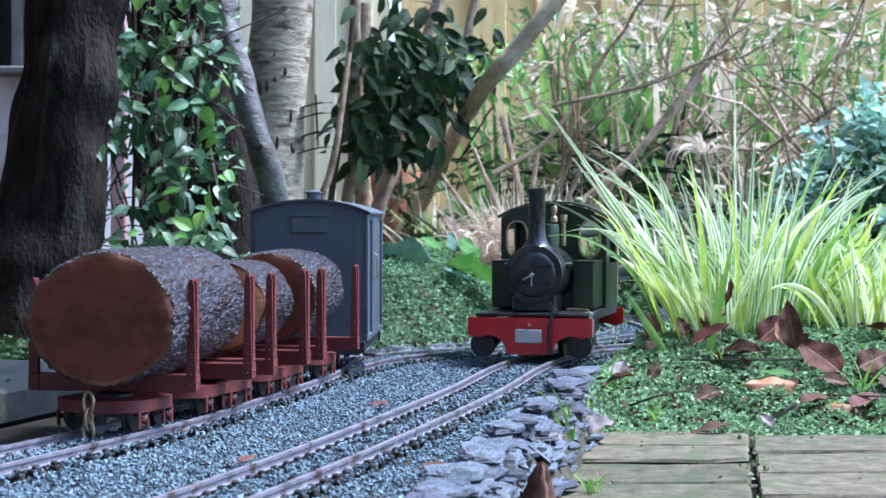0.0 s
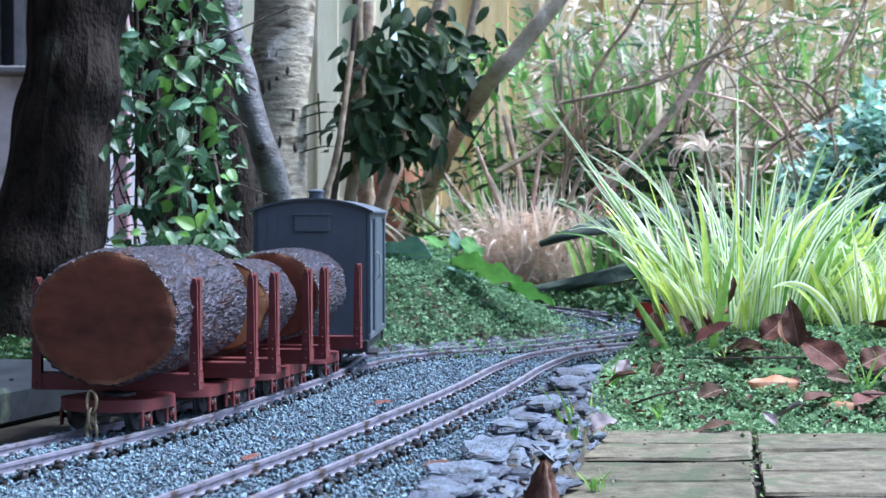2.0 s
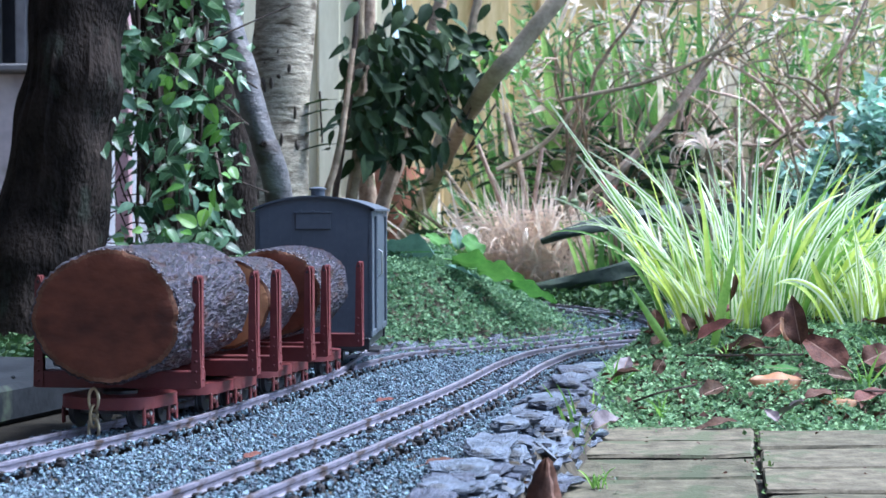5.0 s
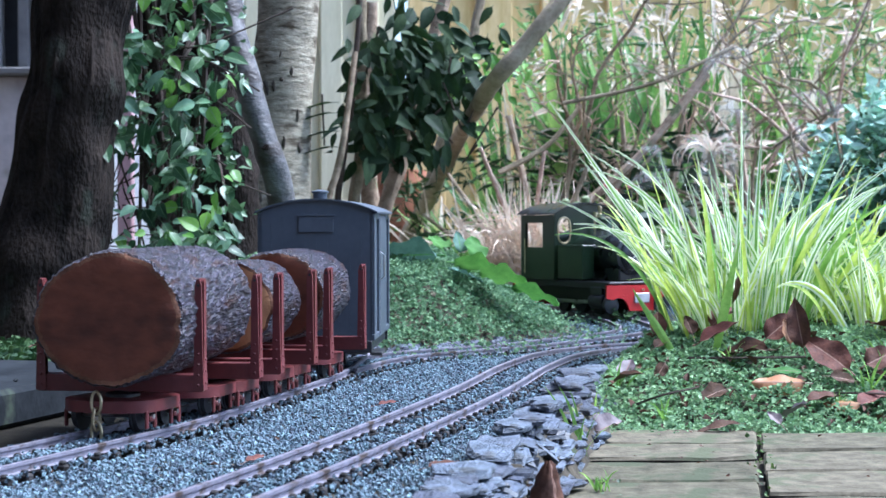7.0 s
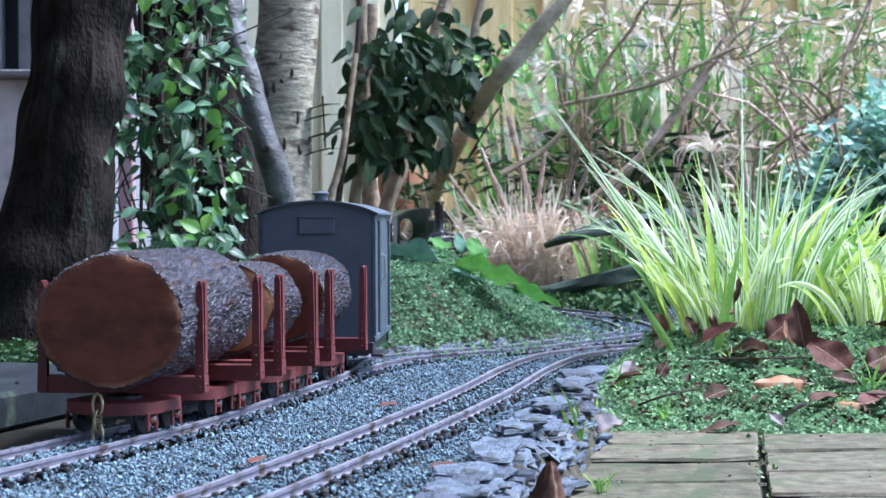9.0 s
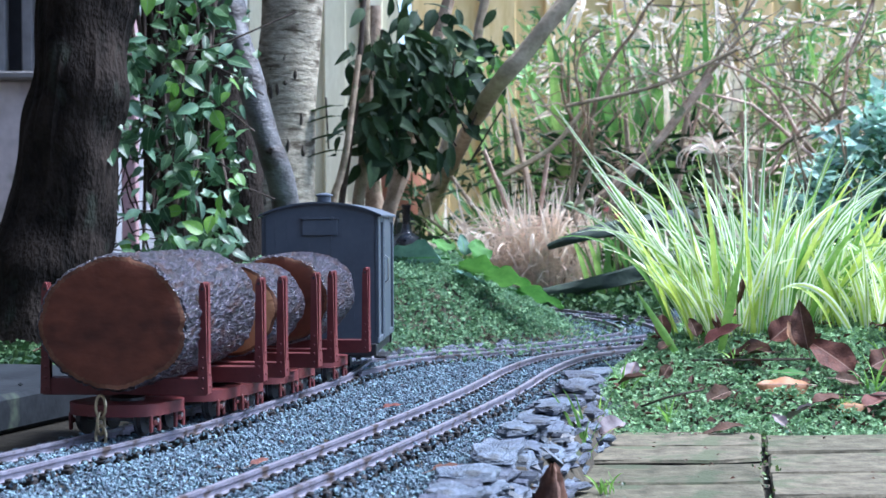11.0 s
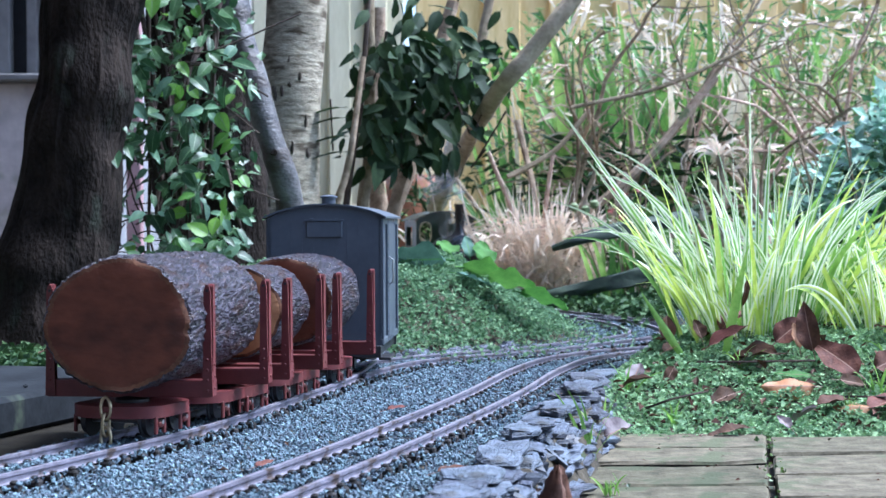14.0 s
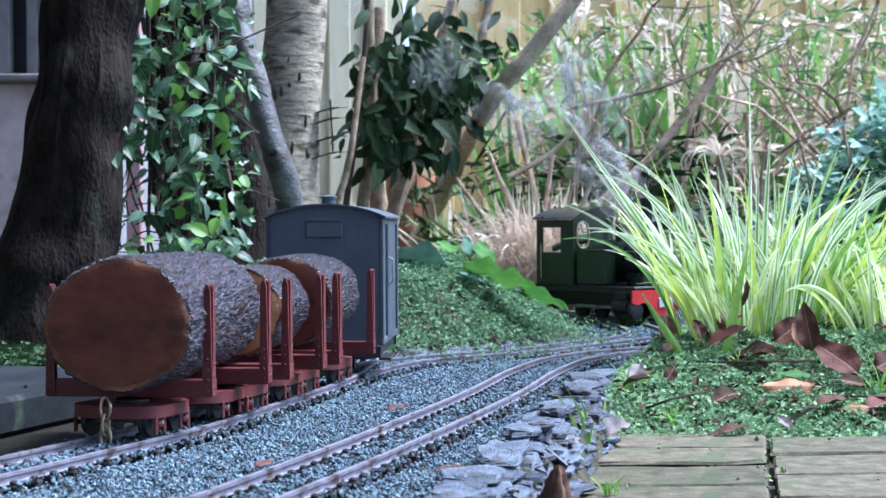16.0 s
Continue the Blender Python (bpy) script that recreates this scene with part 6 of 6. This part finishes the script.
def evergreen():
    t = thing("evergreen_shrub", "many-stemmed evergreen shrub with dark glossy leaves", "shrub")
    r = random.Random(23)
    for pts, ra, m in (
            ([(-0.114, 3.95, -0.05), (-0.100, 3.95, 0.076), (-0.041, 3.80, 0.188), (0.022, 3.35, 0.298), (0.071, 2.82, 0.358), (0.128, 2.75, 0.425), (0.212, 2.75, 0.526)], 0.0170, STEM_PALE),
            ([(-0.155, 3.1, 0.0), (-0.118, 3.1, 0.14), (-0.092, 3.1, 0.22), (-0.055, 3.1, 0.36), (0.0, 3.12, 0.55)], 0.015, STEM),
            ([(-0.15, 3.2, 0.0), (-0.14, 3.2, 0.14), (-0.15, 3.2, 0.30), (-0.14, 3.2, 0.55)], 0.018, STEM), ([(-0.185, 3.0, 0.0), (-0.165, 3.0, 0.15), (-0.15, 3.0, 0.3), (-0.15, 3.0, 0.55)], 0.012, STEM),
            ([(-0.195, 2.92, 0.0), (-0.190, 2.92, 0.14), (-0.175, 2.92, 0.26), (-0.16, 2.92, 0.36), (-0.145, 2.92, 0.55)], 0.006, TWIG_DARK),
            ([(-0.215, 2.8, 0.0), (-0.197, 2.8, 0.16), (-0.18, 2.8, 0.22), (-0.165, 2.8, 0.3), (-0.15, 2.82, 0.42)], 0.006, STEM), ([(-0.207, 2.8, 0.10), (-0.210, 2.8, 0.19)], 0.005, STEM),
            ([(-0.03, 4.1, 0.0), (-0.04, 4.1, 0.22), (0.045, 4.1, 0.49), (0.09, 4.1, 0.7)], 0.014, STEM), ([(-0.13, 3.3, 0.1), (-0.1, 3.3, 0.25), (-0.02, 3.3, 0.5)], 0.010, STEM)):
        line = limb(pts, 8)
        part("stem", Shape().tube(line, list(np.linspace(ra * 1.15, ra * 0.75, len(line))), 12, rough=0.3), m, t)
    meshes = [leaf_mesh("leaf", l, w, [GLOSSY, GLOSSY], 0.2, d, 6, 1.0, 0.02, 0.008) for l, w, d in ((0.060, 0.026, 0.12), (0.052, 0.022, 0.2), (0.066, 0.030, 0.25))]
    pts = [(-0.105, 2.86, 0.31, 0.060, 0.11, 200), (-0.06, 2.88, 0.41, 0.09, 0.09, 150), (0.01, 2.9, 0.29, 0.035, 0.05, 18), (0.0, 2.94, 0.43, 0.07, 0.07, 120), (-0.04, 2.96, 0.35, 0.06, 0.08, 60)]
    for x, y, z, sx, sz, n in pts:
        for i in range(n):
            px, pz = r.gauss(x, sx * 0.62), r.gauss(z, sz * 0.62)
            if px > 0.045 + 0.45 * (pz - 0.3) or pz < 0.248 + 0.4 * max(0, px + 0.06) or px < -0.205 + 0.1 * (pz - 0.25):
                continue
            part("leaf", meshes[i % 3], None, t, at=facing((px, y + r.uniform(-0.02, 0.14), pz), r, r.uniform(0.5, 0.9), 0.8))
    for z, yaw in ((0.335, 88), (0.318, 95), (0.288, 86), (0.262, 96)):
        part("leaf", meshes[0], None, t, at=pose(-0.175, 2.78, z) @ Matrix.Rotation(radians(yaw), 4, "Z") @ Matrix.Rotation(radians(-8), 4, "X"))
    for i in range(16):
        p = Vector((r.gauss(-0.05, 0.06), 2.92, r.uniform(0.22, 0.4)))
        part("twig", Shape().tube([p, p + Vector((r.uniform(-0.05, 0.05), r.uniform(-0.04, 0.02), r.uniform(0.03, 0.1)))], 0.0018, 5), TWIG_DARK, t)
    young = leaf_mesh("leaf", 0.03, 0.014, [LIME, LIME], 0.2, 0.15, 4)
    for i in range(110):
        part("leaf", young, None, t, at=facing((r.gauss(0.075, 0.035), 3.0 + r.uniform(-0.06, 0.06), r.gauss(0.405, 0.028)), r, r.uniform(0.6, 1.0), 0.3))


evergreen()


# ---- dry grass stump ----
def straw_clump():
    t = thing("dry_grass_stump", "cut-back clump of dry straw-coloured grass", "dry grass", at=pose(0.165, 3.20, 0.02))
    r = random.Random(29)
    for i in range(300):
        s = Shape()
        a = r.uniform(0, 2 * math.pi)
        b = 0.095 * math.sqrt(r.random())
        blade(s, (b * math.cos(a), b * math.sin(a) * 0.7, 0.0), r.uniform(0.0, 0.5), a + r.gauss(0, 0.8), r.uniform(0.09, 0.22), r.uniform(0.004, 0.008), r.uniform(-0.6, 2.6), 8, r.gauss(0, 1.5))
        part("blade", s, [STRAW, STRAW], t)
    for x, back, lean, l in ((-0.03, 0.38, -0.5, 0.29), (-0.01, 0.02, -0.3, 0.27), (0.02, -0.03, 0.3, 0.23), (-0.05, 0.38, -0.85, 0.20), (0.04, -0.03, 0.5, 0.22), (-0.01, 0.0, 0.1, 0.25)):
        part("stalk", Shape().tube(limb([(x, back, 0), (x + math.sin(lean) * l * 0.5, back - 0.01, math.cos(lean) * l * 0.5), (x + math.sin(lean * 1.15) * l, back - 0.02, math.cos(lean) * l)], 5), [0.0055] * 5 + [0.0045] * 6, 7, rough=0.2), TWIG, t)
    for i in range(200):
        a, z = r.uniform(-3, 0), r.uniform(0.0, 0.13)
        p = Vector((0.085 * math.cos(a), 0.07 * math.sin(a), z))
        q = p + Vector((r.uniform(-0.09, 0.09), r.uniform(-0.02, 0.03), r.uniform(-0.05, 0.03)))
        part("stalk", Shape().tube([p, (p + q) / 2 + Vector((0, -0.01, 0.012)), q], 0.0015, 4), STRAW, t)


straw_clump()


# ---- sword-leaved clumps, twiggy shrub, right-hand shrub ----
def sword_clump(x, y, n, tall, wide, spread, label, seed, m=SWORD, dead=0.12, lean=0.12):
    z = float(ground_z(np.array([x]), np.array([y]))[0])
    t = thing("sword_leaf_clump", label, "plant", "sword-leaved plants", at=pose(x, y, z - 0.005))
    r = random.Random(seed)
    for i in range(n):
        s = Shape()
        a = r.uniform(0, 2 * math.pi)
        blade(s, (spread * r.uniform(-1, 1), spread * 0.4 * r.uniform(-1, 1), 0), abs(r.gauss(lean, 0.14 + 0.2 * lean)), a, tall * r.uniform(0.6, 1.1), wide * r.uniform(0.6, 1.2), r.uniform(0, 0.7), 8, r.gauss(0, 0.8))
        k = STRAW if r.random() < dead else m
        part("blade", s, [k, k], t)


sword_clump(0.36, 3.60, 52, 0.56, 0.034, 0.13, "tall green sword-shaped leaves in front of the fence", 41)
sword_clump(0.58, 3.80, 64, 0.60, 0.034, 0.20, "tall green sword-shaped leaves among dry stalks", 42, dead=0.3)
sword_clump(0.22, 3.9, 40, 0.55, 0.018, 0.12, "tall green sword-shaped leaves behind the shrub", 43, dead=0.2)
sword_clump(0.86, 3.8, 60, 0.55, 0.030, 0.20, "green sword-shaped leaves mixed with brown stalks", 44, dead=0.4)
sword_clump(0.17, 3.62, 60, 0.25, 0.015, 0.10, "low arching green blades behind the dry grass", 45, dead=0.15, lean=0.6)
sword_clump(0.08, 3.78, 90, 0.25, 0.016, 0.13, "low arching green and brown blades below the shrub", 46, dead=0.35, lean=0.75)
sword_clump(0.33, 3.0, 30, 0.20, 0.014, 0.08, "green arching blades beside the dry grass", 47, dead=0.1)


def undergrowth(name, label, m, n, seed, size, box):
    q = np.random.RandomState(seed)
    c = np.c_[q.uniform(box[0], box[1], n), q.uniform(box[2], box[3], n), box[4] + (box[5] - box[4]) * q.uniform(0, 1, n) ** 1.2]
    keep = np.array([noise.noise(Vector(p) * 6.0) for p in c]) > -0.12
    scatter(name, label, "undergrowth", m, c[keep], [(0, 0, 0), (0.14, 0.6, 0.08), (0, 1.6, -0.1), (-0.14, 0.6, 0.08)], [(0, 1, 2, 3)], size, 0.9, seed=seed)


undergrowth("undergrowth", "loose green leaves of shrubs in front of the fence", UNDER, 5600, 201, (0.014, 0.040), (0.16, 1.25, 3.45, 4.35, 0.0, 0.62))
undergrowth("undergrowth", "dry straw-coloured stalks and leaves among the shrubs", STRAW, 3000, 203, (0.018, 0.050), (0.20, 1.25, 3.4, 4.3, 0.0, 0.66))
undergrowth("undergrowth", "dark glossy leaves above the dry grass", GLOSSY, 380, 207, (0.022, 0.055), (0.20, 0.52, 3.30, 3.5, 0.10, 0.31))
undergrowth("undergrowth", "dark green leaves low behind the evergreen stems", GLOSSY, 900, 205, (0.02, 0.05), (-0.15, 0.3, 3.4, 4.2, 0.0, 0.30))


def twig_thicket():
    t = thing("twiggy_shrub", "bare twiggy shrub with tangled tan branches", "shrub")
    r = random.Random(51)
    def grow(p, d, l, ra, depth):
        pts, q = [p], p
        for i in range(4):
            d = (d + Vector((r.gauss(0, 0.22), r.gauss(0, 0.18), r.gauss(0.0, 0.2)))).normalized()
            q = q + d * (l / 4)
            pts.append(q)
        part("branch" if depth < 2 else "twig", Shape().tube(pts, list(np.linspace(ra, ra * 0.6, 5)), 6 if depth < 2 else 4), TWIG if r.random() < 0.72 else STEM, t)
        if depth < 3:
            for k in range(3 if depth else 4):
                grow(pts[r.randint(1, 4)], (d + Vector((r.gauss(0, 0.75), r.gauss(0, 0.4), r.gauss(0.05, 0.6)))).normalized(), l * r.uniform(0.5, 0.8), ra * 0.55, depth + 1)
    for x, y, dx in ((0.22, 3.3, -0.1), (0.26, 3.32, 0.35), (0.42, 3.35, 0.3), (0.55, 3.4, -0.3), (0.70, 3.35, -0.25), (0.80, 3.45, 0.1), (0.62, 3.3, 0.25), (0.86, 3.3, -0.2), (0.76, 3.28, 0.3)):
        grow(Vector((x, y, 0.02)), Vector((dx, 0, 1)).normalized(), 0.36, 0.008, 0)
    for x0, z0, x1, z1, ra in ((0.20, 0.12, 0.50, 0.42, 0.009), (0.22, 0.36, 0.55, 0.47, 0.004), (0.16, 0.1, 0.12, 0.34, 0.006), (0.10, 0.23, 0.26, 0.36, 0.005)):
        part("branch", Shape().tube(limb([(x0, 3.2, z0), ((x0 + x1) / 2 + 0.01, 3.22, (z0 + z1) / 2 - 0.015), (x1, 3.25, z1)], 6), ra, 7, rough=0.2), STEM, t)


twig_thicket()


def leafy_shrub():
    t = thing("leafy_shrub", "dense low shrub with small blue-green pointed leaves", "shrub", at=pose(0.765, 2.80, 0.02))
    r = random.Random(61)
    for i in range(22):
        a = r.uniform(0, 6.28)
        p = Vector((0.1 * math.cos(a), 0.06 * math.sin(a), 0))
        part("stem", Shape().tube(limb([p, p * 1.6 + Vector((0, 0, 0.12)), p * 2.0 + Vector((r.uniform(-0.03, 0.03), 0, r.uniform(0.2, 0.28)))], 5), 0.002, 5), STEM, t)
    q = np.random.RandomState(62)
    leaf = [(0, 0, 0), (0.36, 0.5, 0.12), (0, 1.25, -0.1), (-0.36, 0.5, 0.12), (0, 0.5, 0)]
    fs = [(0, 1, 4), (1, 2, 4), (2, 3, 4), (3, 0, 4)]

    def heap(n, inner, grow):
        v = q.normal(size=(n, 3))
        v /= np.linalg.norm(v, axis=1)[:, None]
        v[:, 2] = abs(v[:, 2])
        v *= (q.uniform(inner, 1.0, n) ** 0.5)[:, None]
        lump = np.array([noise.noise(Vector(p) * 2.6) for p in v])
        v *= (1 + 0.3 * lump)[:, None] * grow
        return v * [0.235, 0.16, 0.285] + [0, 0, 0.01]

    scatter("crown", "dark green leaves inside the shrub, its inner shade in their colour", "", SHRUB_SHADED, heap(4200, 0.1, 0.97), leaf, fs, (0.012, 0.024), 0.75, parent=t, seed=63)
    # pale leaves, top light put into their colour, stand in whorls at the shoot tips
    tips = heap(520, 0.7, 1.02)
    tips = tips[tips[:, 2] > 0.10]
    c = np.repeat(tips, 8, axis=0) + q.normal(0, 0.006, (len(tips) * 8, 3))
    scatter("young_foliage", "whorls of pale blue-green leaves with the top light in their colour", "", SHRUB, c, leaf, fs, (0.014, 0.027), 0.6, parent=t, seed=64)


leafy_shrub()


def fallen_branches():
    for pts, ra, label in (([(0.165, 2.86, 0.10), (0.21, 2.85, 0.115), (0.30, 2.9, 0.135), (0.42, 3.0, 0.15)], (0.006, 0.010, 0.013, 0.014), "dark mossy branch resting among the plants"),
                           ([(0.13, 2.92, 0.012), (0.20, 2.9, 0.026), (0.30, 2.9, 0.05), (0.42, 3.0, 0.075)], (0.010, 0.014, 0.017, 0.018), "mossy green log lying behind the track")):
        line = limb(pts, 8)
        ob = part("fallen_branch", Shape().tube(line, list(np.interp(np.linspace(0, 1, len(line)), np.linspace(0, 1, 4), ra)), 14, rough=0.6), MOSSY)
        tagged(ob, label, "branch", "fallen branches")


MOSSY = mat("mossy_bark", (0.016, 0.026, 0.02), (0.05, 0.07, 0.045), 0.7, 30, 0.6, spots=(0.03, 0.028, 0.025))
fallen_branches()


def flowers():
    t = thing("flowering_plant", "small plant with faded red flowers and round seed heads", "plant", at=pose(0.315, 3.0, 0.0))
    r = random.Random(71)
    petal = leaf_mesh("petal", 0.009, 0.007, [FLOWER, FLOWER], 0.2, 0.2, 4)
    for i in range(9):
        h = Vector((r.uniform(-0.05, 0.05), r.uniform(-0.02, 0.02), r.uniform(0.15, 0.215)))
        part("stem", Shape().tube([(h.x * 0.3, 0, 0), tuple(h)], 0.0015, 5), STEM, t)
        for k in range(7):
            part("petal", petal, None, t, at=Matrix.Translation(h) @ Euler((r.uniform(-1, 1), r.uniform(-1, 1), k)).to_matrix().to_4x4())
    for x, z in ((-0.07, 0.175), (-0.105, 0.17), (-0.085, 0.165)):
        part("stem", Shape().tube([(x * 0.4, 0, 0), (x, -0.02, z)], 0.0013, 5), STEM, t)
        part("seed_head", Shape().lathe([(0.003, -0.008), (0.008, -0.003), (0.008, 0.004), (0.003, 0.008)], 12, Matrix.Translation((x, -0.02, z))), BERRY, t)


flowers()


def curled_straps():
    """Old pale strap leaves, curled into loops at the top of a cut stalk."""
    t = thing("dry_strap_plant", "cut stalk with curled pale dry strap leaves", "dry plant", at=pose(0.500, 3.20, 0.0))
    r = random.Random(95)
    part("stalk", Shape().tube(limb([(0, 0, 0), (0.006, 0, 0.12), (0, 0, 0.270)], 5), 0.009, 8, rough=0.3), STEM, t)
    for i in range(16):
        s = Shape()
        blade(s, (0, 0, 0.260), r.uniform(0.2, 1.1), r.uniform(0, 6.28), r.uniform(0.06, 0.105), r.uniform(0.006, 0.011), r.uniform(1.6, 3.4), 10, r.gauss(0, 0.5), 0, 0, r.gauss(0, 0.7))
        part("strap", s, [STRAW, STRAW], t)


curled_straps()


def flower_pot():
    t = thing("flower_pot", "terracotta flower pot half hidden among stems", "flower pot", at=pose(-0.135, 4.22, 0.03))
    part("pot", Shape().lathe([(0.055, 0), (0.078, 0.20), (0.086, 0.20), (0.086, 0.235), (0.076, 0.235), (0.070, 0.18)], 24), TERRACOTTA, t)


flower_pot()


# ---- walls and fence behind ----
def fence(x0, x1, y, m, label, board=0.095, turn=0.0):
    t = tagged(thing("fence", "", "", at=pose(x0, y, 0, 0, 0, turn)), label, "fence", kind="structure")
    x1, x0, y = x1 - x0, 0.0, 0.0
    r = random.Random(81)
    n = int((x1 - x0) / board)
    mesh = Shape().box((board + 0.010, 0.016, 1.9), (0, 0, 0.95), 0.003).mesh("board", m)
    for i in range(n):
        part("board", mesh, None, t, at=pose(x0 + (i + 0.5) * board, y + (0.019 if i % 2 else 0), -0.03, 0, 0, r.uniform(-0.6, 0.6)))
    for z in (0.3, 1.5):
        part("rail", Shape().box((x1 - x0, 0.04, 0.08), ((x0 + x1) / 2, y + 0.06, z), 0.003), m, t)


fence(-0.10, 2.9, 4.7, FENCE, "tan vertical-board garden fence behind the plants", turn=11)
fence(-0.52, -0.10, 4.42, CREAM, "cream painted vertical boards behind the birch", 0.05, turn=16)
wall = tagged(part("wall_back", Shape().box((0.60, 0.12, 2.2), (0, 0, 1.0), 0.004), RENDER_WHITE, at=pose(-0.82, 4.75, 0, 0, 0, 30)), "white rendered wall seen between the tree trunks", "wall", kind="structure")
wall2 = tagged(part("wall_left", Shape().box((1.2, 0.15, 0.54), (-1.50, 4.05, 0.21), 0.004), WALL_PALE), "low grey rendered wall behind the old tree", "wall", kind="structure")


def upright_boards():
    t = tagged(thing("board_screen", "", ""), "upright grey boards above the low wall, a dark sheet behind as gap shade", "window", kind="structure")
    # weathered boards; a dark sheet behind them puts shade in the gaps
    part("pane", Shape().box((1.2, 0.02, 1.7), (-1.50, 4.10, 1.348), 0), GAP_DARK, t)
    for i in range(19):
        part("window_bar", Shape().box((0.026, 0.04, 1.7), (-2.06 + i * 0.066, 4.05, 1.348), 0.003), WALL_GREY, t)
    part("window_sill", Shape().box((1.24, 0.20, 0.018), (-1.50, 4.03, 0.489), 0.004), WALL_GREY, t)


GAP_DARK = mat("gap_dark", (0.012, 0.013, 0.015), (0.03, 0.03, 0.035), 0.6, 10, 0.02)
upright_boards()
# unseen walls, added at the left and behind to block sky light
tagged(part("wall_house", Shape().box((0.2, 7.0, 3.0), (-1.75, 0.4, 1.44), 0.004), WALL_GREY), "unseen plain grey house wall added beside the garden to block sky light", "wall", kind="structure")
tagged(part("wall_behind", Shape().box((3.75, 0.2, 3.6), (0.225, -2.0, 1.74), 0.004), WALL_GREY), "unseen plain grey wall added behind the garden to block sky light", "wall", kind="structure")
tagged(part("pink_post", Shape().box((0.035, 0.035, 1.5), (-0.755, 4.0, 0.72), 0.003), PINK), "faded pink painted post behind the climber", "post")


# ---- steam ----
def wisp(seed):
    """A ragged open puff of steam: one thin, lumpy bowl."""
    s = Shape()
    n, rings = 18, 8
    for i in range(rings):
        a = 0.08 + 1.75 * i / (rings - 1)
        for j in range(n):
            b = 2 * math.pi * j / n
            q = Vector((math.sin(a) * math.cos(b), math.sin(a) * math.sin(b), math.cos(a)))
            k = 0.0200 * (1 + 0.42 * noise.noise(q * 1.6 + Vector((seed * 3.3, 0, 0))) + 0.22 * noise.noise(q * 4 + Vector((0, seed * 2.1, 0))))
            s.v.append((q.x * k, q.y * k * 2.0, q.z * k))
    s.f = [(i * n + j, i * n + (j + 1) % n, (i + 1) * n + (j + 1) % n, (i + 1) * n + j) for i in range(rings - 1) for j in range(n)] + [tuple(range(n))]
    s.k = [0] * len(s.f)
    ob = part("steam_wisp", s, STEAM)
    return tagged(ob, "thin white wisp of steam from the chimney", "steam", "wisps of steam")


# release time, drift to the side and away, speed of rise
r9 = random.Random(91)
WISPS = [(t, r9.gauss(dx, 0.085), r9.gauss(0, 0.04), r9.uniform(0.10, 0.27)) for t0, t1, n, dx in ((0.05, 1.3, 8, -0.03), (6.2, 8.4, 26, 0.045), (13.45, 15.95, 90, -0.035)) for t in np.linspace(t0, t1, n)]
steam = [wisp(i) for i in range(len(WISPS))]


# ---- movement ----
def loco_pose(s):
    a, b = ROUTE.at(s - 0.04), ROUTE.at(s + 0.04)
    c, d = (a + b) / 2, a - b
    slew = float(np.interp(s, [1.3, 1.5], [4, 0]))
    nose = Matrix.Translation((0, 0.074, 0))
    return pose(c[0], c[1], float(level(c[1])), 0, 0, math.degrees(math.atan2(-d[0], d[1]))) @ nose @ Matrix.Rotation(radians(slew), 4, "Z") @ nose.inverted()


LOCO_S = [(0, 1.145), (0.3, 1.195), (0.6, 1.272), (0.9, 1.342), (1.2, 1.402), (1.5, 1.455), (1.8, 1.520), (2.1, 1.585), (2.5, 1.650), (3.2, 1.715), (4.2, 1.755), (5.2, 1.790), (5.8, 1.838),
          (6.3, 1.900), (6.5, 1.940), (6.7, 2.000), (6.9, 2.046), (7.1, 2.106), (7.3, 2.178), (7.5, 2.255), (7.7, 2.346), (8.0, 2.476), (8.3, 2.602), (8.6, 2.742),
          (8.9, 2.866), (9.2, 3.010), (9.6, 3.120), (10.1, 3.172), (11.3, 3.180), (12.5, 3.166), (13.0, 3.156), (13.4, 3.064), (13.7, 2.980), (14.0, 2.830), (14.4, 2.608),
          (14.8, 2.432), (15.2, 2.284), (15.6, 2.158), (16.0, 2.050)]


def motions():
    walk(loco, [(t, loco_pose(s)) for t, s in LOCO_S])
    for ob, (t0, dx, dy, up) in zip(steam, WISPS):
        s0 = np.interp(t0, [q[0] for q in LOCO_S], [q[1] for q in LOCO_S])
        home = pose(0, 0.036, 0.088)
        rows = [(t, loco_pose(s) @ home) for t, s in LOCO_S if t < t0 - 0.12]
        top = (loco_pose(s0) @ Vector((0, 0.074, 0.165)))
        rows += [(t0 - 0.03, loco_pose(s0) @ home), (t0 + 0.07, pose(*top, 60 * math.sin(t0 * 5), 0, 10))]
        for k in (0.3, 0.7, 1.2, 2.0, 3.0):
            if t0 + k < 15.9:
                rows.append((t0 + k, pose(top.x + dx * k + 0.012 * math.sin(k * 3 + t0), top.y + dy * k, top.z + up * k + 0.02 * min(k, 0.5), 20 * k + 90 * math.sin(t0 * 5), 15 * k, 10 + 35 * k)))
        k = 16.0 - t0
        rows.append((16.0, pose(top.x + dx * k + 0.012 * math.sin(k * 3 + t0), top.y + dy * k, top.z + up * k + 0.02 * min(k, 0.5), 20 * min(k, 3.5) + 90 * math.sin(t0 * 5), 15 * min(k, 3.5), 10 + 35 * min(k, 3.5))))
        walk(ob, rows)


motions()
